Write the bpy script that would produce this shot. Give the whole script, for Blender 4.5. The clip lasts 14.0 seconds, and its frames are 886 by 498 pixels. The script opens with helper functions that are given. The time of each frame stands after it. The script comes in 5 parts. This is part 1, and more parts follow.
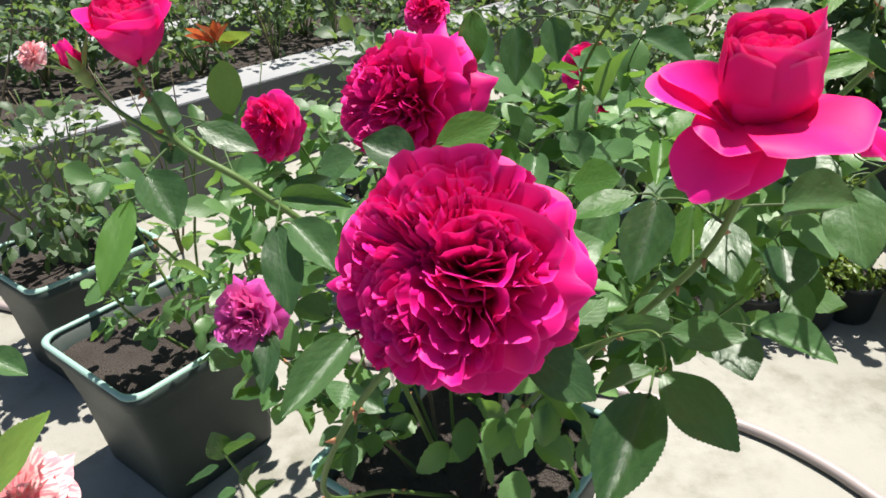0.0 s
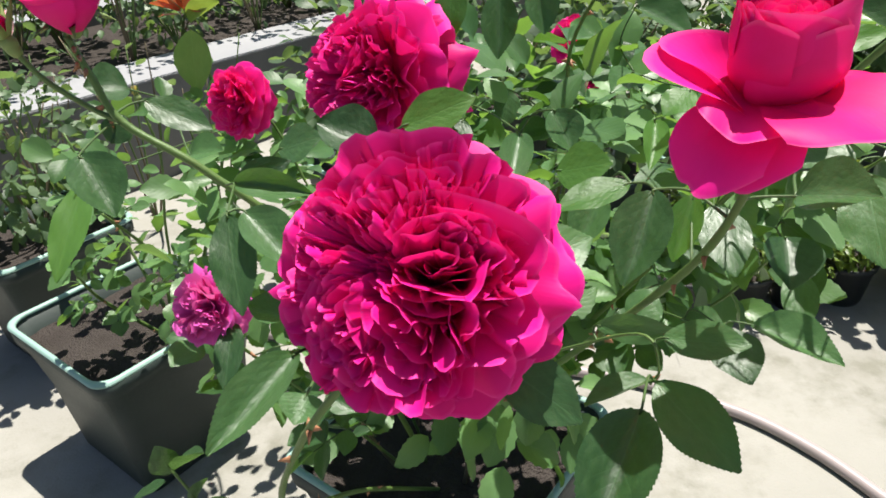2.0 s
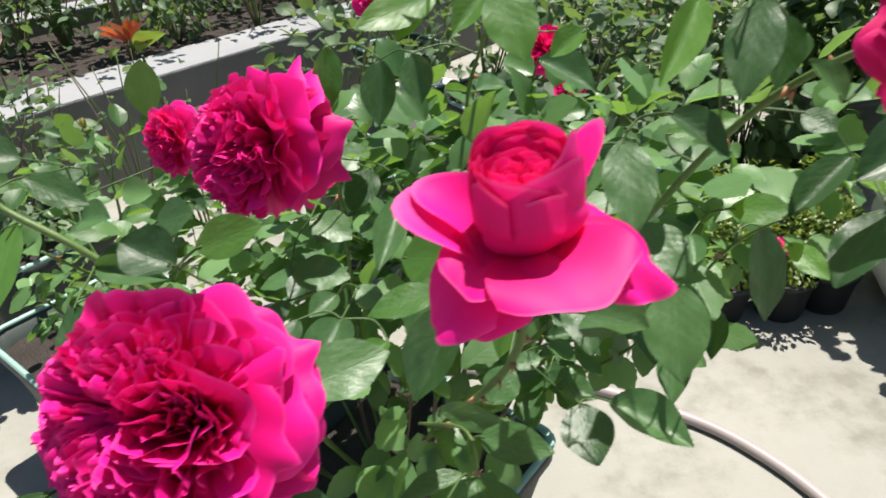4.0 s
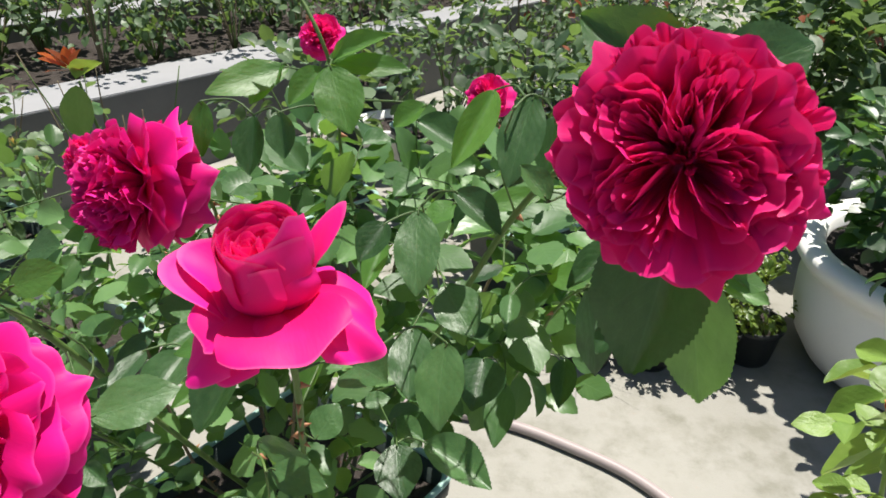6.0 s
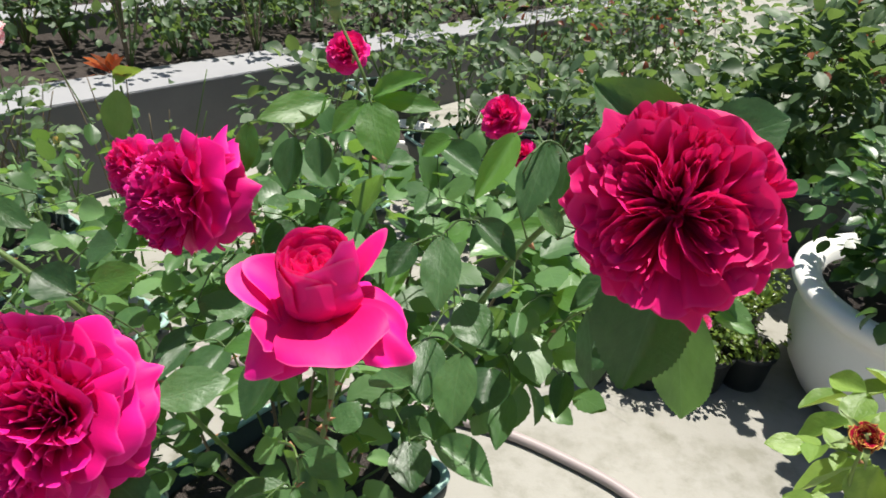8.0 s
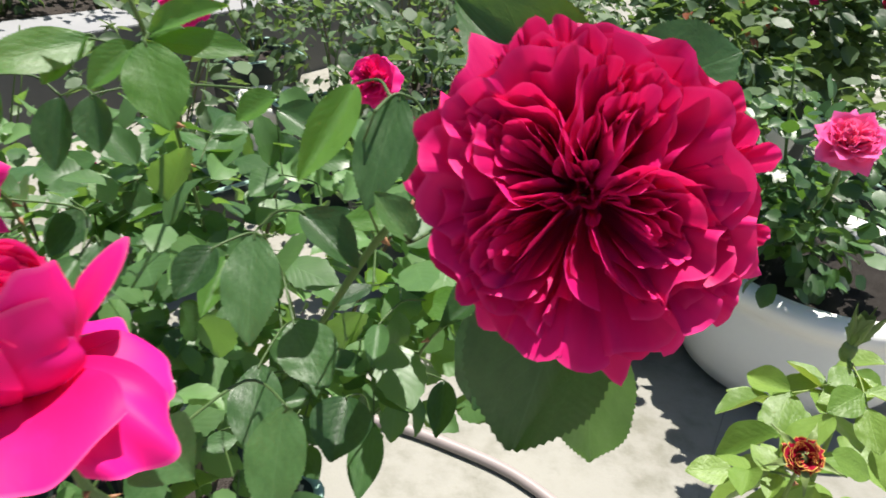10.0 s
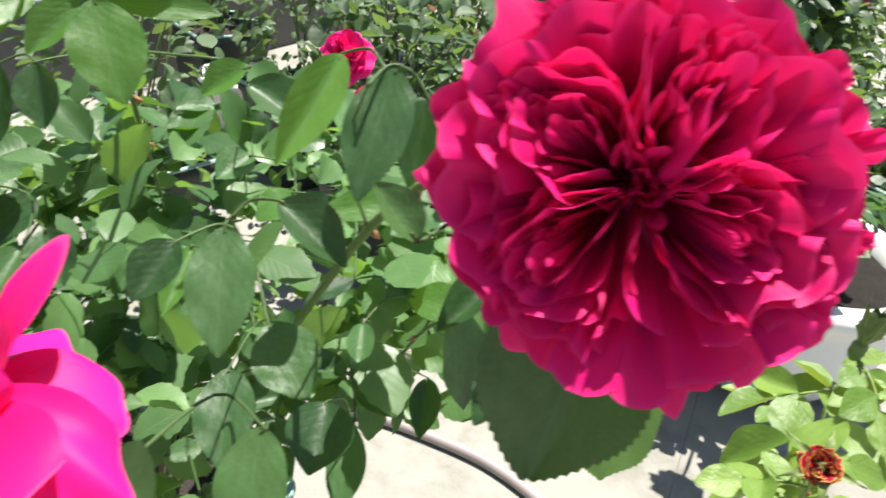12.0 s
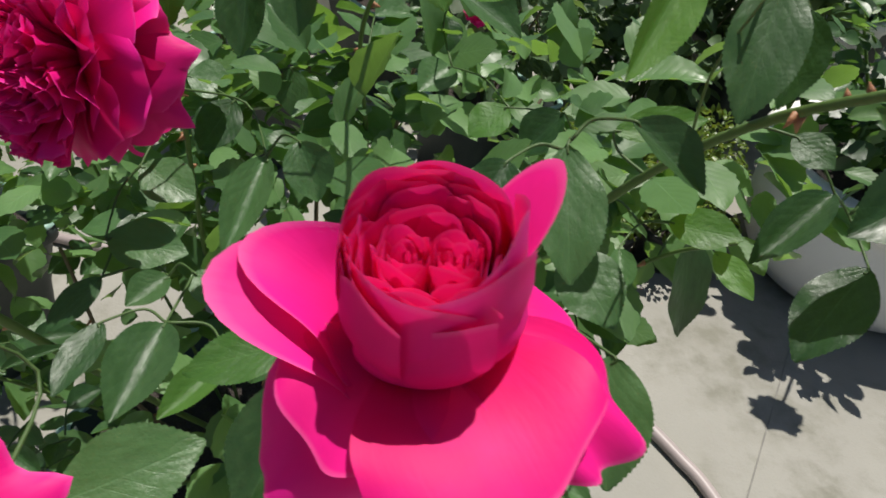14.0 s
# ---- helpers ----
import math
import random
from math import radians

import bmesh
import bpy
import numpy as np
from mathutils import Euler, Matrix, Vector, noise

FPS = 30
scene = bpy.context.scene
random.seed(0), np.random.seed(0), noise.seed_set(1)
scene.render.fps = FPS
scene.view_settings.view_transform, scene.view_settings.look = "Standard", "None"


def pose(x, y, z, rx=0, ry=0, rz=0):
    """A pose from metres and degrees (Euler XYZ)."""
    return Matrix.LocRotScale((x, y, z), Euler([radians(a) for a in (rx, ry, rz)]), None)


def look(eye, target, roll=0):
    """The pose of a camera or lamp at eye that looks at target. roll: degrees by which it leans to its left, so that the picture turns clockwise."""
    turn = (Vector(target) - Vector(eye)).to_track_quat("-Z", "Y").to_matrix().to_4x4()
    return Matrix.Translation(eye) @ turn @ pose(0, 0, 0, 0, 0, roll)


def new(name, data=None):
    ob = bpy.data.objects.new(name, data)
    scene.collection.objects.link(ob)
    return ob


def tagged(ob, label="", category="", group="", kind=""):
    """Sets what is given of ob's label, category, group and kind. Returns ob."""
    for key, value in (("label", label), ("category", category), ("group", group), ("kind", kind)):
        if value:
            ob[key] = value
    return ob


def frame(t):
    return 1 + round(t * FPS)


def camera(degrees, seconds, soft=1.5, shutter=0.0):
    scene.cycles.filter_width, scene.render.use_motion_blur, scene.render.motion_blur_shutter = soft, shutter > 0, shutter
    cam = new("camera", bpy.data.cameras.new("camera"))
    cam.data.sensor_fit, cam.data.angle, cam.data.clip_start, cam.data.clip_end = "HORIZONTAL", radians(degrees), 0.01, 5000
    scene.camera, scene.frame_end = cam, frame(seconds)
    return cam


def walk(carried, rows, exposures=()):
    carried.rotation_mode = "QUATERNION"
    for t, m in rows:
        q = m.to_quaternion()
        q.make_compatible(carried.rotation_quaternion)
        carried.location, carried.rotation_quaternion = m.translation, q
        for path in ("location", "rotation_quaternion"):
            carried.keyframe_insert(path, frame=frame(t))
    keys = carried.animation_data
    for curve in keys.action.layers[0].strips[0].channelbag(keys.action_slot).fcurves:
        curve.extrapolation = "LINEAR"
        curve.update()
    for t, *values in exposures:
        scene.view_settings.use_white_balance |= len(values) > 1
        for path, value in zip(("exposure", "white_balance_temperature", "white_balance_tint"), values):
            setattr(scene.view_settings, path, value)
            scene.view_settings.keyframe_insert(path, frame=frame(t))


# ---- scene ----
cam = camera(65.8, 14.0, 1.7, 0.4)
PATH = [
    (0, (0.054, -0.019, 1.128), (-0.162, 1.736, 0.192), -2.9),
    (0.5, (0.053, -0.013, 1.127), (-0.16, 1.74, 0.188), -2.6),
    (1, (0.053, -0.006, 1.124), (-0.153, 1.744, 0.178), -2.3),
    (1.5, (0.054, 0.014, 1.117), (-0.143, 1.752, 0.148), -2.2),
    (2, (0.06, 0.031, 1.114), (-0.123, 1.754, 0.114), -2.3),
    (2.5, (0.072, 0.047, 1.123), (-0.114, 1.754, 0.098), -2.2),
    (3, (0.087, 0.059, 1.13), (-0.126, 1.752, 0.087), -2.7),
    (3.5, (0.119, 0.067, 1.141), (-0.126, 1.742, 0.076), -3.2),
    (4, (0.178, 0.071, 1.175), (-0.069, 1.759, 0.13), -3.4),
    (4.2, (0.201, 0.069, 1.181), (-0.046, 1.763, 0.147), -3.7),
    (6.5, (0.301, 0.034, 1.232), (0.093, 1.772, 0.266), 2.2),
    (7, (0.301, -0.002, 1.252), (0.063, 1.742, 0.301), 3.1),
    (7.2, (0.29, -0.013, 1.257), (0.026, 1.73, 0.313), 3.3),
    (9.5, (0.298, 0.095, 1.225), (0.329, 1.823, 0.219), 6.9),
    (10, (0.312, 0.144, 1.2), (0.428, 1.866, 0.19), 7.1),
    (10.5, (0.336, 0.174, 1.186), (0.527, 1.885, 0.168), 7.6),
    (11, (0.345, 0.185, 1.184), (0.59, 1.889, 0.166), 8.2),
    (11.5, (0.337, 0.186, 1.185), (0.616, 1.882, 0.162), 8.8),
    (12, (0.299, 0.187, 1.181), (0.514, 1.878, 0.136), 9.2),
    (12.5, (0.253, 0.191, 1.178), (0.374, 1.845, 0.06), 8.2),
    (13, (0.22, 0.198, 1.167), (0.305, 1.813, -0.01), 8.3),
    (13.5, (0.196, 0.198, 1.157), (0.29, 1.762, -0.086), 9.0),
    (14, (0.169, 0.204, 1.159), (0.276, 1.749, -0.106), 9.1),
]
EXPOSURES = [(0.0, 0.96), (3.0, 0.88), (6.5, 0.73), (9.5, 0.77), (10.5, 1.01), (11.0, 1.12), (12.0, 1.12), (12.5, 1.01), (13.0, 0.61), (13.5, 0.26), (14.0, 0.16)]
walk(cam, [(t, look(eye, target, roll)) for t, eye, target, roll in PATH], EXPOSURES)

# ---- light ----
SUN_WAY = Vector((0.28, 0.50, 2.25)).normalized()
world = bpy.data.worlds.new("sky")
scene.world = world
world.use_nodes = True
wn = world.node_tree.nodes
sky = wn.new("ShaderNodeTexSky")
sky.sky_type, sky.sun_disc = "NISHITA", False
sky.sun_elevation = math.asin(SUN_WAY.z)
sky.sun_rotation = math.atan2(SUN_WAY.x, SUN_WAY.y)
world.node_tree.links.new(sky.outputs[0], wn["Background"].inputs[0])
wn["Background"].inputs[1].default_value = 0.054
sun = new("sun", bpy.data.lights.new("sun", "SUN"))
sun.data.energy, sun.data.angle, sun.data.color = 5.0, radians(0.55), (1.0, 0.95, 0.87)
sun.matrix_basis = look((0, 0, 6), Vector((0, 0, 6)) - SUN_WAY)


# ---- materials ----
class Nodes:
    """A short way to write a node material."""

    def __init__(self, name):
        self.mat = bpy.data.materials.new(name)
        self.mat.use_nodes = True
        self.tree = self.mat.node_tree
        self.bsdf = self.tree.nodes["Principled BSDF"]
        self.out = self.tree.nodes["Material Output"]

    def node(self, kind, **sets):
        n = self.tree.nodes.new("ShaderNode" + kind)
        for k, v in sets.items():
            if k == "operation":
                n.operation = v
            elif k == "blend":
                n.data_type, n.blend_type = "RGBA", v
        return n

    def link(self, a, b):
        self.tree.links.new(a, b)

    def math(self, op, a, b=0.0, c=None):
        n = self.node("Math", operation=op)
        for i, v in enumerate((a, b) if c is None else (a, b, c)):
            if isinstance(v, (int, float)):
                n.inputs[i].default_value = v
            else:
                self.link(v, n.inputs[i])
        return n.outputs[0]

    def mix(self, fac, a, b, blend="MIX"):
        n = self.node("Mix", blend=blend)
        for i, v in ((0, fac), (6, a), (7, b)):
            if isinstance(v, (int, float)):
                n.inputs[i].default_value = v
            elif isinstance(v, tuple):
                n.inputs[i].default_value = (*v, 1) if len(v) == 3 else v
            else:
                self.link(v, n.inputs[i])
        return n.outputs[2]

    def noise(self, scale, detail=4.0, coord=None, rough=0.55):
        n = self.node("TexNoise")
        n.inputs["Scale"].default_value, n.inputs["Detail"].default_value, n.inputs["Roughness"].default_value = scale, detail, rough
        if coord is None:
            coord = self.coord("Object")
        self.link(coord, n.inputs["Vector"])
        return n.outputs[0]

    def coord(self, kind):
        return self.node("TexCoord").outputs[kind]

    def place(self):
        return self.node("NewGeometry").outputs["Position"]

    def island(self):
        return self.node("NewGeometry").outputs["Random Per Island"]

    def any_random(self):
        """One number for a joined piece, and another for an object."""
        s = self.math("ADD", self.island(), self.node("ObjectInfo").outputs["Random"])
        return self.math("FRACT", s)

    def ramp(self, fac, lo, hi):
        n = self.node("MapRange")
        n.inputs[1].default_value, n.inputs[2].default_value = lo, hi
        self.link(fac, n.inputs[0])
        return n.outputs[0]

    def bump(self, height, strength, distance=0.002):
        n = self.node("Bump")
        n.inputs["Strength"].default_value, n.inputs["Distance"].default_value = strength, distance
        self.link(height, n.inputs["Height"])
        self.link(n.outputs[0], self.bsdf.inputs["Normal"])
        return n.outputs[0]

    def base(self, colour):
        if isinstance(colour, tuple):
            self.bsdf.inputs["Base Color"].default_value = (*colour, 1)
        else:
            self.link(colour, self.bsdf.inputs["Base Color"])

    def rough(self, v):
        if isinstance(v, (int, float)):
            self.bsdf.inputs["Roughness"].default_value = v
        else:
            self.link(v, self.bsdf.inputs["Roughness"])

    def shine_through(self, colour, share, normal=None):
        """Light that shines through a thin sheet."""
        t, m = self.node("BsdfTranslucent"), self.node("MixShader")
        if isinstance(colour, tuple):
            t.inputs[0].default_value = (*colour, 1)
        else:
            self.link(colour, t.inputs[0])
        if normal:
            self.link(normal, t.inputs["Normal"])
        m.inputs[0].default_value = share
        self.link(self.bsdf.outputs[0], m.inputs[1])
        self.link(t.outputs[0], m.inputs[2])
        self.link(m.outputs[0], self.out.inputs[0])


def leaf_material(name, dark, light, shine, share=0.28, gloss=0.38):
    n = Nodes(name)
    uv = n.node("SeparateXYZ")
    n.link(n.coord("UV"), uv.inputs[0])
    side = n.math("ABSOLUTE", n.math("SUBTRACT", uv.outputs[0], 0.5))
    rib = n.math("SUBTRACT", 1.0, n.ramp(side, 0.0, 0.022))
    slant = n.math("SUBTRACT", uv.outputs[1], n.math("MULTIPLY", side, 0.72))
    bent = n.math("ADD", n.math("MULTIPLY", slant, 46.0), n.math("MULTIPLY", n.noise(4.0, 1.0), 2.5))
    wave = n.math("SINE", bent)
    vein = n.math("MULTIPLY", n.ramp(wave, 0.93, 1.0), n.ramp(side, 0.46, 0.25))
    lines = n.math("MAXIMUM", rib, n.math("MULTIPLY", vein, 0.38))
    r = n.any_random()
    blot, cells, mist = n.noise(9.0, 5.0), n.noise(60.0, 3.0), n.noise(3.0, 3.0)
    tone = n.math("MULTIPLY_ADD", n.math("POWER", r, 1.3), 0.80, n.math("MULTIPLY", n.ramp(blot, 0.3, 0.75), 0.32))
    tone = n.math("ADD", tone, n.math("MULTIPLY", n.math("SUBTRACT", cells, 0.5), 0.22))
    shade = n.mix(tone, dark, light)
    n.base(n.mix(n.math("MULTIPLY", lines, 0.15), shade, tuple(min(1, c * 2.2 + 0.03) for c in light)))
    n.rough(n.math("MULTIPLY_ADD", n.ramp(mist, 0.35, 0.7), 0.20, n.math("MULTIPLY_ADD", cells, 0.14, gloss - 0.17)))
    n.bsdf.inputs["Specular IOR Level"].default_value = 0.5
    height = n.math("ADD", n.math("MULTIPLY", lines, -0.18), n.math("MULTIPLY", wave, -0.05))
    nor = n.bump(n.math("ADD", height, n.math("MULTIPLY_ADD", cells, 0.22, n.math("MULTIPLY", blot, 1.0))), 0.60, 0.0008)
    n.shine_through(n.mix(n.math("MULTIPLY", lines, 0.3), n.mix(r, tuple(c * 0.75 for c in shine), shine), tuple(c * 0.55 for c in shine)), share, nor)
    return n.mat


def petal_material(name, deep, bright, pale, share=0.34, stripes=None, edged=None):
    n = Nodes(name)
    uv = n.node("SeparateXYZ")
    n.link(n.coord("UV"), uv.inputs[0])
    grow = n.ramp(uv.outputs[1], 0.15, 1.0)
    r = n.node("ObjectInfo").outputs["Random"]
    blot = n.noise(45.0, 4.0)
    tone = n.mix(n.math("MULTIPLY_ADD", r, 0.45, n.math("MULTIPLY", grow, 0.5)), deep, bright)
    tone = n.mix(n.math("MULTIPLY", n.ramp(blot, 0.45, 0.8), 0.35), tone, bright)
    # paler last rim painted in for light caught at the petal's edge
    edge = n.math("MULTIPLY", n.ramp(uv.outputs[1], 0.965, 1.0), 0.26)
    foot = n.math("MULTIPLY", n.ramp(uv.outputs[1], 0.2, 0.0), 0.8)
    tone = n.mix(edge, tone, tuple(0.5 * (a + b) for a, b in zip(bright, pale)))
    if edged:
        tone = n.mix(n.math("MULTIPLY", n.ramp(uv.outputs[1], 0.93, 0.99), 0.75), tone, edged)
    tone = n.mix(foot, tone, pale)
    if stripes:
        fan = n.node("TexNoise")
        fan.inputs["Scale"].default_value = 5.0
        comb = n.node("CombineXYZ")
        n.link(n.math("MULTIPLY", uv.outputs[0], 3.2), comb.inputs[0])
        n.link(n.math("MULTIPLY", uv.outputs[1], 0.5), comb.inputs[1])
        n.link(n.math("MULTIPLY", r, 40.0), comb.inputs[2])
        n.link(comb.outputs[0], fan.inputs[0])
        tone = n.mix(n.ramp(fan.outputs[0], 0.47, 0.56), tone, stripes)
    n.base(tone)
    n.rough(0.52)
    n.bsdf.inputs["Specular IOR Level"].default_value = 0.20
    n.bsdf.inputs["Sheen Weight"].default_value = 0.05
    n.bsdf.inputs["Sheen Roughness"].default_value = 0.35
    n.bsdf.inputs["Sheen Tint"].default_value = (min(1, bright[0] + 0.05), bright[1] + 0.16, min(1, 2.2 * bright[2] + 0.12), 1)
    fine = n.node("TexNoise")
    fine.inputs["Scale"].default_value, fine.inputs["Detail"].default_value = 1.0, 3.0
    comb2 = n.node("CombineXYZ")
    n.link(n.math("MULTIPLY", uv.outputs[0], 38.0), comb2.inputs[0])
    n.link(n.math("MULTIPLY", uv.outputs[1], 5.0), comb2.inputs[1])
    n.link(comb2.outputs[0], fine.inputs[0])
    nor = n.bump(n.math("ADD", fine.outputs[0], n.math("MULTIPLY", n.noise(110.0, 3.0), 1.6)), 0.11, 0.0007)
    tone = n.mix(n.math("MULTIPLY", n.ramp(fine.outputs[0], 0.45, 0.75), 0.05), tone, deep)
    n.base(tone)
    n.shine_through(n.mix(0.55, tone, (bright[0], bright[1] * 1.2, max(bright[1] * 1.4, bright[2] * 0.45))), share, nor)
    return n.mat


def plain_material(name, a, b, scale, rough, bump=0.2, depth=0.002, specular=0.4):
    n = Nodes(name)
    big, fine = n.noise(scale, 5.0, n.place()), n.noise(scale * 14, 4.0, n.place())
    n.base(n.mix(n.math("MULTIPLY_ADD", big, 0.8, n.math("MULTIPLY", fine, 0.25)), a, b))
    n.rough(n.math("MULTIPLY_ADD", fine, 0.2, rough - 0.1))
    n.bsdf.inputs["Specular IOR Level"].default_value = specular
    n.bump(n.math("ADD", fine, n.math("MULTIPLY", big, 0.5)), bump, depth)
    return n.mat


M_LEAF = leaf_material("rose_leaf_green", (0.008, 0.031, 0.011), (0.070, 0.151, 0.053), (0.20, 0.43, 0.045), 0.21, 0.42)
M_LEAF_FAR = leaf_material("rose_leaf_background", (0.023, 0.070, 0.023), (0.138, 0.255, 0.095), (0.33, 0.60, 0.08), 0.31, 0.44)
M_LEAF_BACK = leaf_material("bush_leaf_muted", (0.020, 0.050, 0.022), (0.105, 0.170, 0.080), (0.28, 0.44, 0.09), 0.30, 0.55)
M_LEAF_YOUNG = leaf_material("rose_leaf_young", (0.030, 0.100, 0.022), (0.095, 0.215, 0.050), (0.38, 0.66, 0.05), 0.38, 0.46)
M_LEAF_LIME = leaf_material("young_leaf_lime", (0.085, 0.180, 0.028), (0.21, 0.33, 0.070), (0.42, 0.56, 0.07), 0.32, 0.46)
M_LEAF_RED = leaf_material("young_leaf_red", (0.30, 0.055, 0.025), (0.48, 0.12, 0.04), (0.7, 0.16, 0.04), 0.38)
M_LEAF_BRONZE = leaf_material("young_leaf_bronze", (0.12, 0.035, 0.022), (0.24, 0.075, 0.038), (0.40, 0.10, 0.04), 0.30)
M_HERB = leaf_material("nursery_leaf", (0.050, 0.105, 0.015), (0.140, 0.205, 0.030), (0.32, 0.40, 0.04), 0.3)
M_MAGENTA = petal_material("petal_magenta", (0.50, 0.003, 0.085), (0.90, 0.012, 0.325), (0.94, 0.29, 0.76), 0.25)
M_CRIMSON = petal_material("petal_crimson", (0.43, 0.003, 0.050), (0.86, 0.012, 0.22), (0.92, 0.22, 0.55), 0.29)
M_PINK = petal_material("petal_hot_pink", (0.76, 0.004, 0.105), (0.95, 0.018, 0.37), (0.95, 0.62, 0.76), 0.32)
M_MAUVE = petal_material("petal_mauve", (0.58, 0.030, 0.30), (0.84, 0.15, 0.60), (0.90, 0.45, 0.76))
M_ROSE = petal_material("petal_rose_pink", (0.95, 0.050, 0.32), (0.98, 0.19, 0.56), (0.97, 0.46, 0.70), 0.42)
M_STRIPED = petal_material("petal_striped", (0.86, 0.22, 0.28), (0.93, 0.38, 0.42), (0.92, 0.78, 0.72), 0.40, (0.93, 0.84, 0.80))
M_WINE = petal_material("petal_wine_red", (0.09, 0.002, 0.010), (0.25, 0.006, 0.030), (0.45, 0.12, 0.06), 0.2)
M_WINE_EDGED = petal_material("petal_wine_yellow_edge", (0.20, 0.003, 0.020), (0.42, 0.006, 0.035), (0.82, 0.60, 0.10), 0.2, None, (0.82, 0.62, 0.12))
M_YELLOW = petal_material("petal_yellow", (0.62, 0.42, 0.05), (0.80, 0.62, 0.12), (0.80, 0.7, 0.3), 0.3)
M_CANE = plain_material("cane_green", (0.060, 0.125, 0.026), (0.115, 0.175, 0.045), 30.0, 0.5)
M_STALK = plain_material("leaf_stalk_green", (0.040, 0.085, 0.022), (0.075, 0.125, 0.035), 40.0, 0.5)
M_CANE_OLD = plain_material("cane_brown", (0.095, 0.072, 0.042), (0.17, 0.14, 0.085), 40.0, 0.75, 0.5)
M_CANE_LIME = plain_material("cane_lime", (0.15, 0.24, 0.05), (0.24, 0.31, 0.08), 30.0, 0.5)
M_THORN = plain_material("thorn_red_brown", (0.26, 0.10, 0.05), (0.36, 0.19, 0.09), 60.0, 0.5)
M_SEPAL = plain_material("sepal_green", (0.12, 0.19, 0.05), (0.22, 0.28, 0.09), 60.0, 0.5)
M_POT = plain_material("plastic_dark_green", (0.017, 0.026, 0.024), (0.036, 0.050, 0.045), 9.0, 0.55, 0.1)
M_POT_RIM = plain_material("plastic_pale_green_rim", (0.20, 0.34, 0.29), (0.34, 0.50, 0.44), 12.0, 0.45, 0.1)
M_POT_BLACK = plain_material("plastic_black", (0.010, 0.012, 0.012), (0.022, 0.025, 0.024), 12.0, 0.5, 0.1)
M_WHITE_POT = plain_material("white_glazed_plastic", (0.78, 0.77, 0.74), (0.90, 0.89, 0.86), 5.0, 0.5, 0.08)
M_SOIL = plain_material("potting_soil", (0.030, 0.024, 0.021), (0.10, 0.086, 0.078), 16.0, 0.95, 1.0, 0.012, 0.1)
M_SOIL_DARK = plain_material("dark_potting_soil", (0.014, 0.012, 0.011), (0.052, 0.045, 0.041), 16.0, 0.9, 1.0, 0.012, 0.15)
M_HOSE = plain_material("hose_mauve_grey", (0.27, 0.222, 0.218), (0.40, 0.345, 0.335), 12.0, 0.42, 0.06)
M_GRIME = plain_material("grime_grey_brown", (0.05, 0.047, 0.042), (0.32, 0.31, 0.28), 18.0, 0.8, 0.4)
# shade of the wall sides is put into their grey; sunlit top paler
M_WALL_SHADED = plain_material("wall_concrete_shaded_grey", (0.10, 0.10, 0.10), (0.19, 0.185, 0.18), 4.0, 0.9, 0.4)
M_WALL_LIT_TOP = plain_material("wall_top_lit_pale_grey", (0.19, 0.195, 0.205), (0.33, 0.33, 0.34), 3.0, 0.8, 0.3)


def concrete_material():
    n = Nodes("concrete_paving")
    p = n.place()
    big, mid, fine = n.noise(0.9, 5.0, p), n.noise(7.0, 6.0, p, 0.65), n.noise(160.0, 3.0, p)
    col = n.mix(n.ramp(big, 0.3, 0.7), (0.225, 0.219, 0.195), (0.332, 0.323, 0.288))
    col = n.mix(n.math("MULTIPLY", n.ramp(mid, 0.50, 0.72), 0.55), col, (0.23, 0.222, 0.185))
    spot = n.node("TexVoronoi")
    spot.inputs["Scale"].default_value = 9.0
    n.link(p, spot.inputs["Vector"])
    mark = n.math("MULTIPLY", n.ramp(spot.outputs["Distance"], 0.16, 0.08), n.ramp(n.noise(2.6, 3.0, p), 0.52, 0.66))
    col = n.mix(n.math("MULTIPLY", mark, 0.65), col, (0.20, 0.19, 0.155))
    damp = n.math("MULTIPLY", n.ramp(n.noise(3.4, 7.0, p, 0.7), 0.47, 0.62), n.ramp(n.noise(16.0, 5.0, p), 0.38, 0.60))
    col = n.mix(n.math("MULTIPLY", damp, 0.85), col, (0.17, 0.166, 0.132))
    col = n.mix(n.math("MULTIPLY", fine, 0.12), col, (0.35, 0.34, 0.31))
    n.base(col)
    n.rough(0.85)
    n.bsdf.inputs["Specular IOR Level"].default_value = 0.25
    n.bump(n.math("ADD", fine, n.math("MULTIPLY", mid, 1.5)), 0.35, 0.003)
    return n.mat


M_CONCRETE = concrete_material()


# ---- making meshes ----
def mesh_of(name, verts, faces, mat, uvs=None, smooth=True):
    me = bpy.data.meshes.new(name)
    me.from_pydata([tuple(v) for v in verts], [], [tuple(f) for f in faces])
    me.materials.append(mat)
    if uvs is not None:
        layer = me.uv_layers.new(name="UVMap")
        idx = np.empty(len(me.loops), dtype=np.int32)
        me.loops.foreach_get("vertex_index", idx)
        layer.data.foreach_set("uv", np.asarray(uvs, dtype=np.float32)[idx].ravel())
    if smooth:
        me.polygons.foreach_set("use_smooth", [True] * len(me.polygons))
    me.update()
    return me


def thing(name, at, label, category, group="", kind=""):
    ob = new(name)
    ob.empty_display_size = 0.05
    ob.matrix_basis = pose(*at)
    return tagged(ob, label, category, group, kind)


